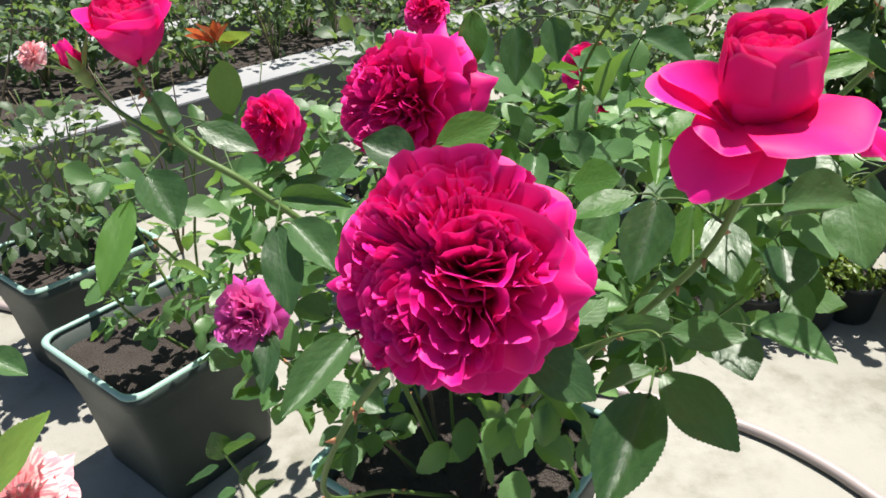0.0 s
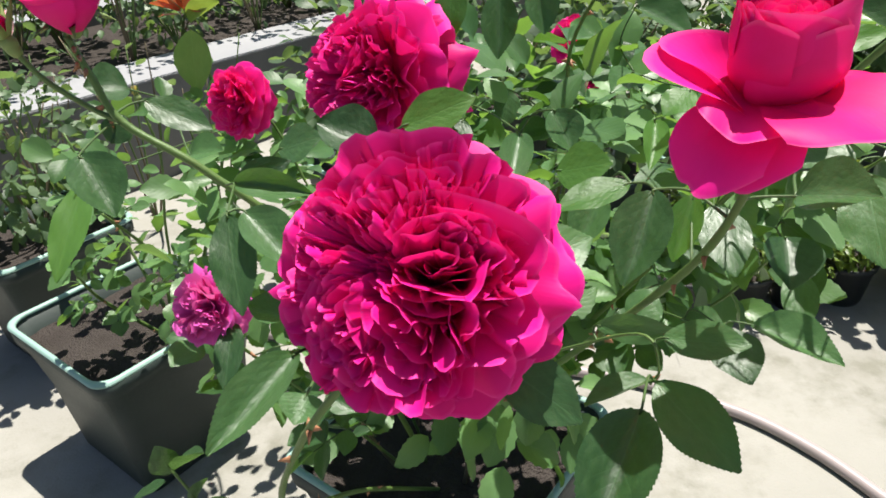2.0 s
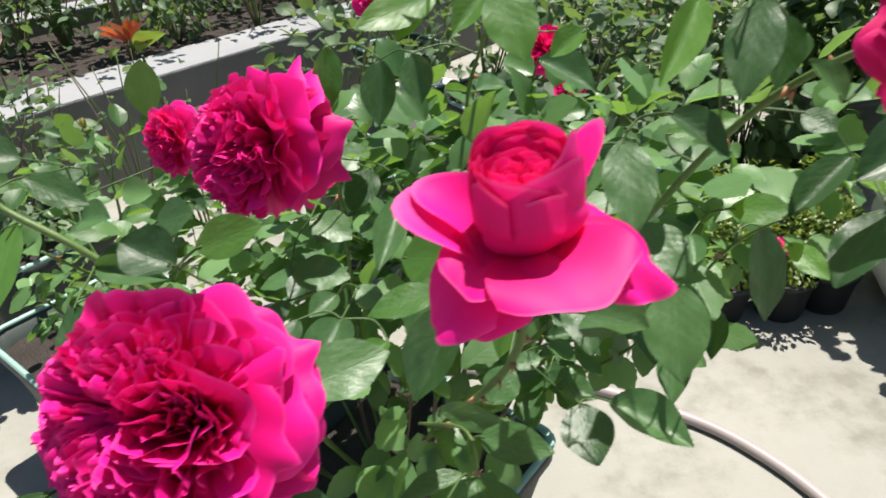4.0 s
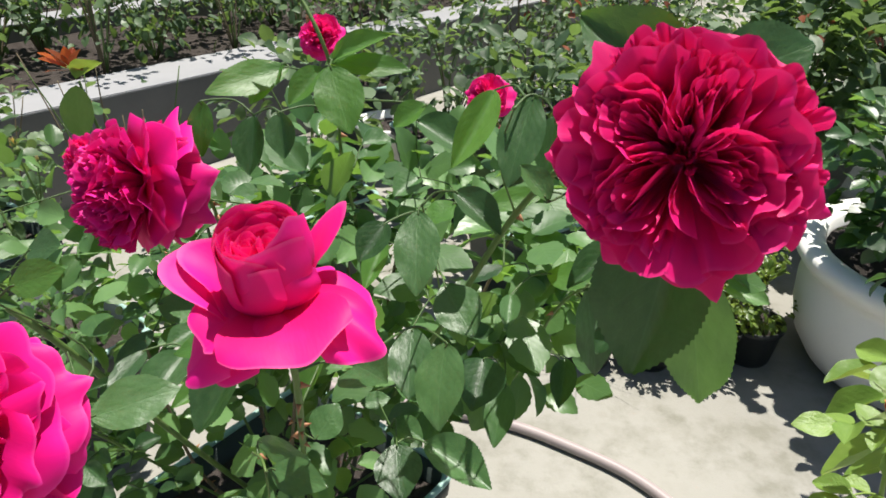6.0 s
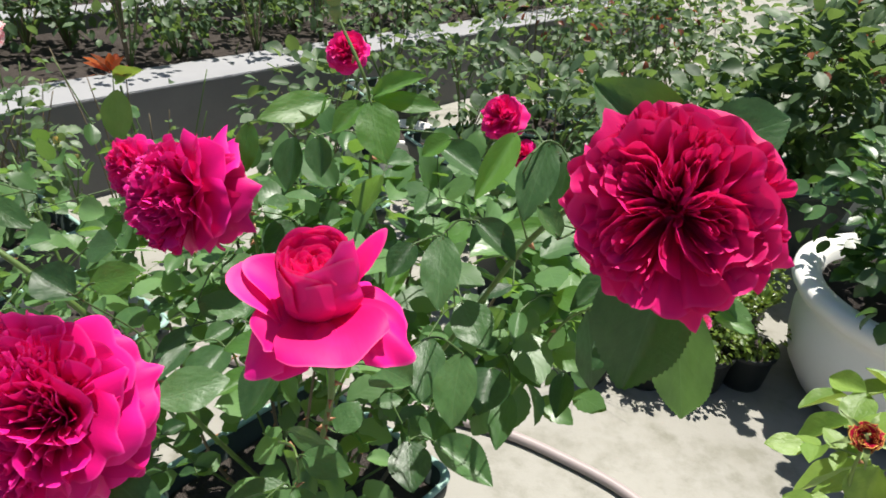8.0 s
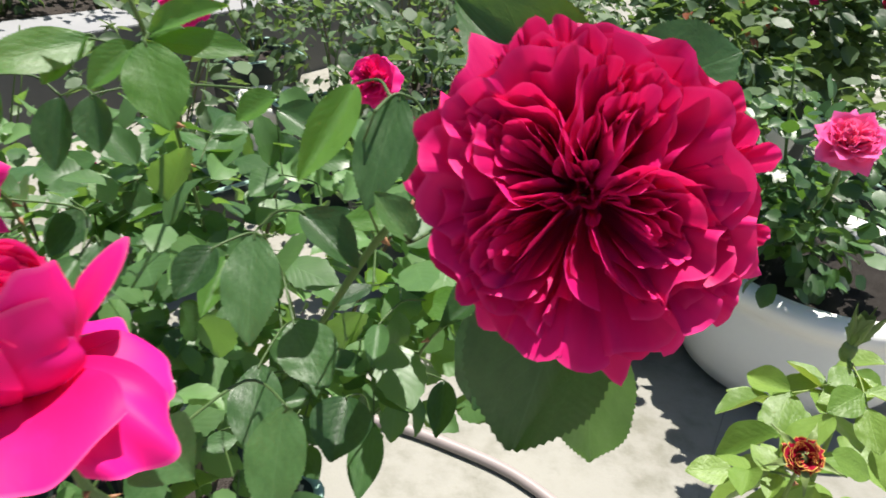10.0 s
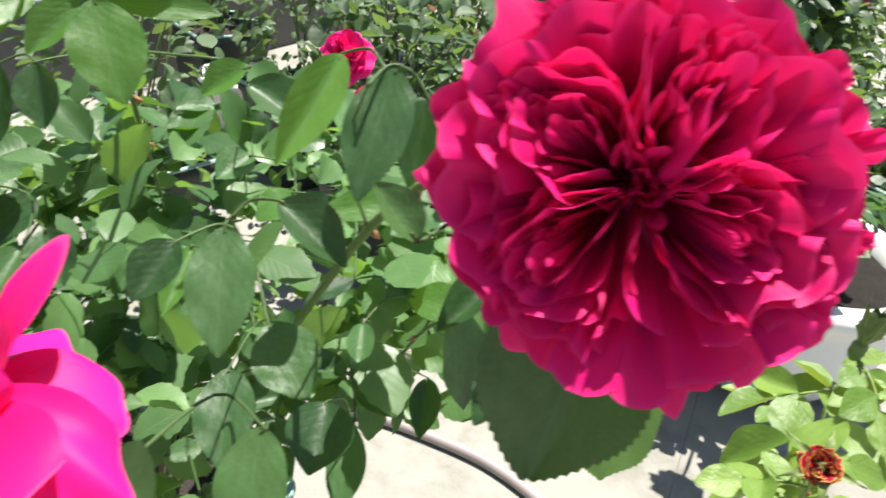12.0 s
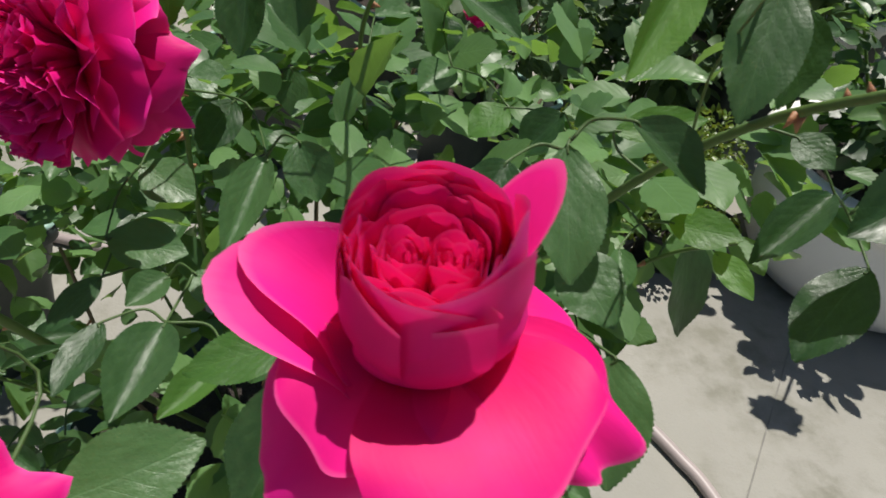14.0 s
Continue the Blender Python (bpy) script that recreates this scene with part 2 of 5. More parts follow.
def put(name, me, parent, m=None, label=""):
    """A mesh as an object at the world pose m, under its thing."""
    ob = new(name, me)
    if m is not None:
        ob.matrix_basis = m
    if parent is not None:
        ob.parent = parent
        up = parent
        chain = []
        while up is not None:
            chain.append(up.matrix_basis if up.parent is None else up.matrix_parent_inverse @ up.matrix_basis)
            up = up.parent
        whole = Matrix.Identity(4)
        for c in reversed(chain):
            whole = whole @ c
        ob.matrix_parent_inverse = whole.inverted()
    if label:
        ob["label"] = label
    return ob


def bm_mesh(name, bm, mat, smooth=False):
    me = bpy.data.meshes.new(name)
    bm.to_mesh(me)
    bm.free()
    me.materials.append(mat)
    if smooth:
        me.polygons.foreach_set("use_smooth", [True] * len(me.polygons))
    return me


def curve_points(points, steps):
    """A smooth line through the points."""
    p = [Vector(q) for q in points]
    p = [2 * p[0] - p[1]] + p + [2 * p[-1] - p[-2]]
    out = []
    for i in range(1, len(p) - 2):
        for k in range(steps):
            t = k / steps
            a, b, c, d = p[i - 1], p[i], p[i + 1], p[i + 2]
            out.append(0.5 * (2 * b + (c - a) * t + (2 * a - 5 * b + 4 * c - d) * t * t + (3 * b - a - 3 * c + d) * t ** 3))
    return out + [p[-2]]


def tube(name, points, r0, r1, mat, sides=8, steps=6, wobble=0.0):
    line = curve_points(points, steps)
    verts, faces, n = [], [], len(line)
    for i, c in enumerate(line):
        ahead = (line[min(i + 1, n - 1)] - line[max(i - 1, 0)]).normalized()
        side = ahead.cross(Vector((0.31, 0.87, 0.38))).normalized()
        up = side.cross(ahead)
        r = r0 + (r1 - r0) * i / (n - 1)
        if wobble:
            r *= 1 + wobble * noise.noise(c * 60)
        for k in range(sides):
            a = 2 * math.pi * k / sides
            verts.append(c + r * (math.cos(a) * side + math.sin(a) * up))
    for i in range(n - 1):
        for k in range(sides):
            j = (k + 1) % sides
            faces.append((i * sides + k, i * sides + j, (i + 1) * sides + j, (i + 1) * sides + k))
    faces += [tuple(range(sides))[::-1], tuple(range((n - 1) * sides, n * sides))]
    return mesh_of(name, verts, faces, mat)


def leaf_shape(seed, fold, droop, teeth=26, cols=3, twist=0.0, tooth=0.009):
    """A leaf one long and one wide at most, base at the origin, along +y, upper face +z."""
    rng = random.Random(seed)
    rows = teeth * 2
    verts, uvs, faces = [], [], []
    ph, ang, y, z = rng.uniform(0, 6), 0.0, 0.0, 0.0
    skew = rng.uniform(-0.04, 0.04)
    for i in range(rows + 1):
        v = i / rows
        half = 0.5 * (math.sin(math.pi * min(1, v ** 0.90)) ** 0.74)
        if v > 0.66:
            half *= 1 - ((v - 0.66) / 0.34) ** 1.5 * 0.24
        half = max(half, 0.006)
        bite = 1 + (tooth * 2 if i % 2 else -tooth * 2)
        ang = -droop * v * v + 0.06 * math.sin(7 * v + ph)
        for c in range(-cols, cols + 1):
            u = c / cols
            x = u * half * (bite if abs(c) == cols else 1)
            lift = abs(u) ** 1.25 * half * fold - 0.10 * half * u * u + 0.013 * math.sin(16 * v + 3 * u + ph) * abs(u) ** 2 + 0.022 * math.sin(5 * v + ph * 2) * u
            tw = twist * v * u * half
            verts.append((x + skew * math.sin(math.pi * v), y + (0.012 if i % 2 else 0) * abs(u) ** 3, z + lift + tw))
            uvs.append((0.5 + 0.5 * u, v))
        y += math.cos(ang) / rows
        z += math.sin(ang) / rows
    w = 2 * cols + 1
    for i in range(rows):
        for c in range(w - 1):
            a = i * w + c
            faces.append((a, a + 1, a + w + 1, a + w))
    return verts, uvs, faces


LEAF_SHAPES = [leaf_shape(i, 0.22 + 0.40 * (i % 4) / 3, 0.10 + 0.60 * ((i * 5) % 7) / 6, twist=((i % 3) - 1) * 0.30) for i in range(14)]
LEAF_SMALL = [leaf_shape(40 + i, 0.2 + 0.1 * i, 0.5 + 0.2 * i, teeth=5, cols=1, tooth=0.05) for i in range(4)]
LEAF_MID = [leaf_shape(60 + i, 0.12 + 0.12 * (i % 4), 0.2 + 0.16 * i, teeth=6, cols=2, tooth=0.025, twist=((i % 3) - 1) * 0.25) for i in range(6)]
LEAF_MESHES = {}


def leaf_mesh(kind, mat):
    key = (kind, mat.name)
    if key not in LEAF_MESHES:
        v, u, f = LEAF_SHAPES[kind]
        LEAF_MESHES[key] = mesh_of("leaf", v, f, mat, u)
    return LEAF_MESHES[key]


def leaf_pose(base, tip, width, roll):
    base, tip = Vector(base), Vector(tip)
    y = (tip - base).normalized()
    n0 = Vector((0, 0, 1)) - y.z * y
    if n0.length < 0.15:
        n0 = Vector((0, -1, 0)) + y.y * y
    n0.normalize()
    z = Matrix.Rotation(radians(roll), 3, y) @ n0
    x = y.cross(z)
    length = (tip - base).length
    m = Matrix((x * width, y * length, z * 0.5 * (width + length))).transposed().to_4x4()
    return Matrix.Translation(base) @ m


leaf_count = [0]


LEAF_BASES, CANE_LINES = [], []


def leaf(parent, base, tip, width, roll, mat=None):
    leaf_count[0] += 1
    LEAF_BASES.append((parent, Vector(base), Vector(tip)))
    k = (leaf_count[0] * 7) % len(LEAF_SHAPES)
    return put("leaf", leaf_mesh(k, mat or M_LEAF), parent, leaf_pose(base, tip, width * 1.06, roll))


def spray_leaves(rng, base, way, size, count=5):
    """The leaflets of one compound leaf: base, tip, width and roll of each."""
    way = Vector(way).normalized()
    side = way.cross(Vector((0, 0, 1)))
    side = side.normalized() if side.length > 0.1 else Vector((1, 0, 0))
    base = Vector(base)
    out = []
    end = base + way * size * 1.25 - Vector((0, 0, 0.12 * size))
    out.append((end, end + (way + Vector((0, 0, -0.35 + rng.uniform(-0.3, 0.2)))).normalized() * size, size * rng.uniform(0.58, 0.72), rng.uniform(-35, 35)))
    for j in range((count - 1) // 2):
        at = base + way * size * (0.95 - 0.6 * j)
        for s in (-1, 1):
            d = (way * 0.55 + side * s * 0.9 + Vector((0, 0, rng.uniform(-0.5, 0.2)))).normalized()
            ln = size * (0.9 - 0.15 * j) * rng.uniform(0.85, 1.1)
            out.append((at, at + d * ln, ln * rng.uniform(0.58, 0.72), rng.uniform(-40, 40)))
    return out, end


def spray(parent, rng, base, way, size, mat=None, count=5, stem=None):
    leaves, end = spray_leaves(rng, base, way, size, count)
    for b, t, w, r in leaves:
        leaf(parent, b, t, w, r, mat)
    put("leaf_stalk", tube("leaf_stalk", [base, (Vector(base) + end) / 2 + Vector((0, 0, 0.004)), end], 0.0010, 0.0007, stem or M_STALK, 5, 3), parent)


def joined(name, shapes, poses, mat, parent, label=""):
    """Many small leaves as one mesh."""
    vs, fs, us, off = [], [], [], 0
    for i, m in enumerate(poses):
        v, u, f = shapes[i % len(shapes)]
        a = np.asarray(v) @ np.array(m.to_3x3().transposed()) + np.array(m.translation)
        vs.append(a)
        us.append(np.asarray(u))
        fs.append(np.asarray(f) + off)
        off += len(v)
    if not vs:
        return None
    ob = put(name, mesh_of(name, np.concatenate(vs).tolist(), np.concatenate(fs).tolist(), mat, np.concatenate(us)), parent, None, label)
    ob["kind"] = "stuff"
    return ob


# ---- blooms ----
def petal_shape(rng, length, width, bend, cup, ruffle, nu=10, nv=9, notch=0.0, tiplift=0.0, arch=0.40):
    """A petal from the origin along +y, inner face +z. bend: degrees that it turns over its length (plus: inwards)."""
    verts, uvs, faces = [], [], []
    ph, ph2, k = rng.uniform(0, 6), rng.uniform(0, 6), rng.uniform(1.7, 3.1)
    y = z = 0.0
    for i in range(nv + 1):
        v = i / nv
        w = width * 0.5 * (0.24 + 0.76 * math.sin(0.5 * math.pi * min(1, v * 1.35)))
        ang = radians(bend) * v ** 1.3 + radians(tiplift) * (max(0, v - 0.72) / 0.28) ** 1.5
        for j in range(nu + 1):
            u = 2 * j / nu - 1
            edge = 1 - arch * abs(u) ** (2.2 if arch > 0.3 else 4.0) - notch * math.exp(-(u * 5) ** 2) + 0.035 * math.sin(k * 2 * u + ph2)
            yy = y * (1 - v) + y * edge * v if v > 0 else 0
            zz = z * (1 - v) + z * edge * v if v > 0 else 0
            x = u * w * math.cos(min(1.2, abs(cup) * abs(u) * 0.7))
            r = ruffle * length * (v ** 1.5 * (math.sin(k * u * 1.9 + ph) + 0.45 * math.sin(2.3 * k * u + ph2)) + 0.16 * v ** 5 * math.sin(8 * u + ph))
            nz = cup * w * u * u + r
            verts.append((x, yy - nz * math.sin(ang), zz + nz * math.cos(ang)))
            uvs.append((0.5 + 0.5 * u, v))
        y += length / nv * math.cos(ang)
        z += length / nv * math.sin(ang)
    n = nu + 1
    for i in range(nv):
        for j in range(nu):
            a = i * n + j
            faces.append((a, a + 1, a + n + 1, a + n))
    return verts, uvs, faces


def ring_pose(phi, rise, radius, height, spin=0.0, roll=0.0):
    """Petal at angle phi round the axis, leaving it at 'rise' degrees over the bloom's plane, inner face to the axis."""
    p, e = radians(phi), radians(rise)
    out = Vector((math.cos(p), math.sin(p), 0))
    tang = Vector((-math.sin(p), math.cos(p), 0))
    y = out * math.cos(e) + Vector((0, 0, 1)) * math.sin(e)
    x = -tang
    z = x.cross(y)
    m = Matrix((x, y, z)).transposed().to_4x4()
    return Matrix.Translation(out * radius + Vector((0, 0, height))) @ m @ pose(0, 0, 0, 0, 0, spin) @ pose(0, 0, 0, 0, roll, 0)


def facing(centre, way, spin=0.0):
    z = Vector(way).normalized()
    return Matrix.Translation(centre) @ z.to_track_quat("Z", "Y").to_matrix().to_4x4() @ pose(0, 0, 0, 0, 0, spin)


def petal(parent, rng, m, at, mat, length, width, bend, cup, ruffle, notch=0.0, tiplift=0.0, fine=10, arch=0.40):
    v, u, f = petal_shape(rng, length, width, bend, cup, ruffle, fine, max(5, fine - 1), notch, tiplift, arch)
    put("petal", mesh_of("petal", v, f, mat, u), parent, m @ at)


def hip(parent, m, R, back, sepals=5, seed=1, long=0.5):
    """The green calyx behind a bloom, with its sepals."""
    rng = random.Random(seed)
    bm = bmesh.new()
    bmesh.ops.create_uvsphere(bm, u_segments=12, v_segments=8, radius=R)
    for v in bm.verts:
        v.co.z *= 1.35
    me = bm_mesh("calyx", bm, M_SEPAL, True)
    put("calyx", me, parent, m @ pose(0, 0, back))
    for i in range(sepals):
        v, u, f = petal_shape(rng, long * 0.05, 0.011, -60 + rng.uniform(-25, 25), 0.4, 0.02, 4, 8)
        v = [(x * (1 - 0.85 * uu[1]), y, z) for (x, y, z), uu in zip(v, u)]
        put("sepal", mesh_of("sepal", v, f, M_SEPAL, u), parent, m @ ring_pose(72 * i + rng.uniform(-12, 12), 20, R * 0.6, back + R * 0.6))


def bloom_anchor(parent, m, label):
    """A bloom is a part of its bush; its petals hang under it."""
    bm = bmesh.new()
    bmesh.ops.create_icosphere(bm, subdivisions=2, radius=0.006)
    return put("bloom", bm_mesh("bloom", bm, M_SEPAL, True), parent, m, label)


def sheet_shape(rng, line, R, off, top, dip, foot, flare, ruffle, jag, nv=7):
    """An upright petal of a packed bloom. line: its edge as seen from the front, in bloom radii; its foot runs back to the base."""
    n = len(line)
    k1, k2, p1, p2, lift = rng.uniform(2.0, 4.0), rng.uniform(6.0, 9.0), rng.uniform(0, 6), rng.uniform(0, 6), rng.uniform(-0.045, 0.045)
    verts, uvs, faces = [], [], []
    side = []
    for j in range(n):
        d = line[min(j + 1, n - 1)] - line[max(j - 1, 0)]
        side.append(Vector((d.y, -d.x)).normalized() if d.length > 1e-6 else Vector((0, 1)))
    for i in range(nv + 1):
        v = i / nv
        reach, out = 0.22 + 0.78 * v ** 0.78, max(0.0, (v - 0.55) / 0.45) ** 2
        for j in range(n):
            u = 2 * j / (n - 1) - 1
            p = line[j]
            rho2 = min(1.2, p.length_squared)
            wave = ruffle * v ** 1.5 * (math.sin(k1 * u + p1) + 0.4 * math.sin(k2 * u + p2))
            q = p * reach + side[j] * (flare * out + wave) + off * (1 - min(1.0, rho2)) * v
            h = top * (1 - 1.02 * rho2) - dip * math.exp(-rho2 / 0.030) + lift
            h += jag * (0.5 * math.sin(k2 * 0.6 * u + p1) + math.sin(k2 * 1.5 * u + p2) * 0.5) - 0.10 * abs(u) ** 3
            z = foot + (h - foot) * v ** 0.88 - 0.035 * out
            verts.append((q.x * R, q.y * R, z * R))
            uvs.append((0.5 + 0.5 * u, 0.25 + 0.75 * v))
    for i in range(nv):
        for j in range(n - 1):
            a = i * n + j
            faces.append((a, a + 1, a + n + 1, a + n))
    return verts, uvs, faces


def rosette(parent, centre, way, R, mat, seed, label, spin=0.0, quarters=5, dense=1.0, fine=10, inner=None, crisp=1.0, lean=(0, 0, 0), top=0.34, guard=1.0, coarse=1.0, back=0.0, wide=1.0):
    """A full, quartered old rose: broad pointed guard petals behind a cushion of folded petals packed in whorls round an eye."""
    rng = random.Random(seed)
    m = facing(centre, way, spin)
    b = bloom_anchor(parent, m @ pose(0, 0, -0.62 * R), label)
    inner = inner or mat
    off = m.to_3x3().inverted() @ Vector(lean) / R
    off = Vector((off.x, off.y))
    # guard petals: broad, smooth, their tips drawn out and turned back
    rings = ((5, -18, 0.98, 1.22, -36, 0.06, 0.030), (6, -3, 1.04, 1.14, -34, 0.08, 0.026), (6, 12, 1.02, 1.06, -30, 0.12, 0.030), (7, 24, 0.98, 0.92, -26, 0.18, 0.036))
    for k, (n, rise, ln, wd, bend, cup, ruf) in enumerate(rings):
        for i in range(n if dense >= 0.6 else n - 1):
            phi = 360 * i / n + k * 25 + rng.uniform(-8, 8)
            g = rng.uniform(0.93, 1.04) * (guard if k < 2 else 1.0)
            petal(b, rng, m, Matrix.Translation((off.x * (0.2 * k - 0.4) * R, off.y * (0.2 * k - 0.4) * R, 0)) @ ring_pose(phi, rise - back + rng.uniform(-6, 6), 0.05 * R, -0.46 * R, rng.uniform(-6, 6), rng.uniform(-9, 9)), mat,
                  ln * R * g, wd * R * g, bend + rng.uniform(-12, 10), cup, ruf * crisp, rng.choice((-0.12, -0.05, -0.24, 0.04)), rng.uniform(-32, 4), fine, 0.24)
    nu = max(6, fine - 2)

    def sheet(line, flare, ruffle, jag, high=0.0):
        v, uv, f = sheet_shape(rng, [p * wide for p in line], R, off, top + high, 0.24, -0.46, flare, ruffle * crisp, jag * crisp, max(5, fine // 2))
        put("petal", mesh_of("petal", v, f, inner, uv), b, m @ pose(0, 0, 0, rng.uniform(-5, 5), rng.uniform(-5, 5), 0))

    def arc(rad, mid, half, bulge, waver):
        p, q = rng.uniform(0, 6), rng.uniform(5, 8)
        out = []
        for j in range(nu):
            w = 2 * j / (nu - 1) - 1
            a, r = radians(mid + half * w), rad * (1 - bulge * w * w + waver * math.sin(q * w + p))
            out.append(Vector((r * math.cos(a), r * math.sin(a))))
        return out

    # the rim of the cushion: short crumpled petals, ring within ring
    for rad, n, half in ((0.95, 12, 19), (0.84, 12, 18), (0.72, 10, 19)):
        n = max(5, int(n * min(1.15, 0.55 + 0.35 * dense) / coarse ** 0.8))
        for i in range(n):
            r = rad * rng.uniform(0.88, 1.06)
            sheet(arc(r, 360 * (i + rng.uniform(-0.45, 0.45)) / n + 40 * rad, half * coarse * rng.uniform(0.6, 1.35), rng.uniform(-0.10, 0.16), 0.05), rng.uniform(-0.03, 0.10), 0.030, 0.045, rng.uniform(-0.04, 0.08))
    # whorls: nested arcs round a middle of their own, mostly open to the eye
    for q in range(quarters):
        a = 360 * q / quarters + rng.uniform(-14, 14)
        axis = Vector((math.cos(radians(a)), math.sin(radians(a))))
        cross = Vector((-axis.y, axis.x))
        mid, turn = axis * rng.uniform(0.38, 0.48), rng.uniform(-45, 45)
        for g in (0.035, 0.08, 0.13, 0.18, 0.235, 0.29, 0.35, 0.41)[: 5 + int(2 * min(1.5, dense))]:
            half = rng.uniform(70, 130)
            for part in ((0,) if g < 0.13 else (-1, 1)):
                base = arc(g, turn * (1 - g) + part * half * rng.uniform(0.50, 0.66), half * (0.62 if part else 1.0), rng.uniform(-0.1, 0.1), 0.09)
                sheet([mid + axis * (p.x * 1.18) + cross * (p.y * 0.86) for p in base], rng.uniform(-0.02, 0.06), 0.020, 0.050, rng.uniform(-0.06, 0.06))
    # folds that run outwards from the eye between the whorls
    for i in range(int(15 * dense)):
        a, r0, r1, bow = rng.uniform(0, 360), rng.uniform(0.06, 0.2), rng.uniform(0.42, 0.75), rng.uniform(-26, 26)
        line = []
        for j in range(nu):
            w = j / (nu - 1)
            t = radians(a + bow * math.sin(math.pi * w) + 10 * w)
            line.append(Vector((math.cos(t), math.sin(t))) * (r0 + (r1 - r0) * w))
        sheet(line, rng.uniform(-0.04, 0.05), 0.012, 0.03, rng.uniform(-0.02, 0.06))
    # crooked folds squeezed in towards the rim
    for i in range(int(13 * dense)):
        a, rad = rng.uniform(0, 360), rng.uniform(0.55, 0.92)
        mid = Vector((math.cos(radians(a)), math.sin(radians(a)))) * rad
        sheet([mid + p for p in arc(rng.uniform(0.07, 0.15), a + rng.uniform(-110, 110), rng.uniform(50, 95), rng.uniform(-0.2, 0.3), 0.12)], rng.uniform(-0.02, 0.05), 0.022, 0.045, rng.uniform(0.0, 0.10))
    # the eye: small folded petals
    for i in range(int(9 * dense)):
        a = radians(137.5 * i)
        mid = Vector((math.cos(a), math.sin(a))) * 0.018 * i
        sheet([mid + p for p in arc(rng.uniform(0.03, 0.07), rng.uniform(0, 360), rng.uniform(50, 110), 0.0, 0.08)], 0.01, 0.006, 0.03, rng.uniform(-0.05, 0.02))
    hip(b, m, 0.006, -0.66 * R, 5, seed)
    return b


def shell_shape(rng, R, wide, low, rim, fine, wave=0.0, slope=0.0, mouth=0.86, point=0.0, taper=0.20, peak=None, lift=0.05):
    """A shell of the ball: from its foot up past the belly to a mouth that stays wide. peak: where across it flares most. Heights in units of R."""
    verts, uvs, faces = [], [], []
    nu, nv, ph = fine, fine, rng.uniform(0, 6)
    for i in range(nv + 1):
        v = i / nv
        for j in range(nu + 1):
            w = 2 * j / nu - 1
            t = v * (1 - taper * abs(w - (peak or 0.0)) ** (3 if taper < 0.3 else 1.7))
            r = R * (0.10 + 0.90 * math.sin(0.5 * math.pi * min(1, t / 0.74)) ** 1.15)
            if t > 0.55:
                open_to = mouth if peak is None else 1.02 + (mouth - 1.02) * math.exp(-((w - peak) / 0.55) ** 2)
                r *= 1 - (1 - open_to) * ((t - 0.55) / 0.45) ** 1.5
            z = R * (low + (rim + slope * w + point * math.exp(-(w * 3.2) ** 2) - low) * t ** 1.12)
            r *= 1 + lift * w + 0.012 * math.sin(4 * w + ph) * v + (0.030 * (v - 0.88) / 0.12 if v > 0.88 else 0)
            a = radians(wide) * w * (0.5 + 0.5 * min(1, v * 1.6))
            r += wave * 0.045 * R * v ** 3 * math.sin(5 * w + ph)
            z += wave * 0.035 * R * v ** 3 * math.sin(3.1 * w + 2 * ph)
            verts.append((r * math.cos(a), r * math.sin(a), z))
            uvs.append((0.5 + 0.5 * w, 0.2 + 0.8 * v))
    n = nu + 1
    for i in range(nv):
        for j in range(nu):
            q = i * n + j
            faces.append((q, q + 1, q + n + 1, q + n))
    return verts, uvs, faces


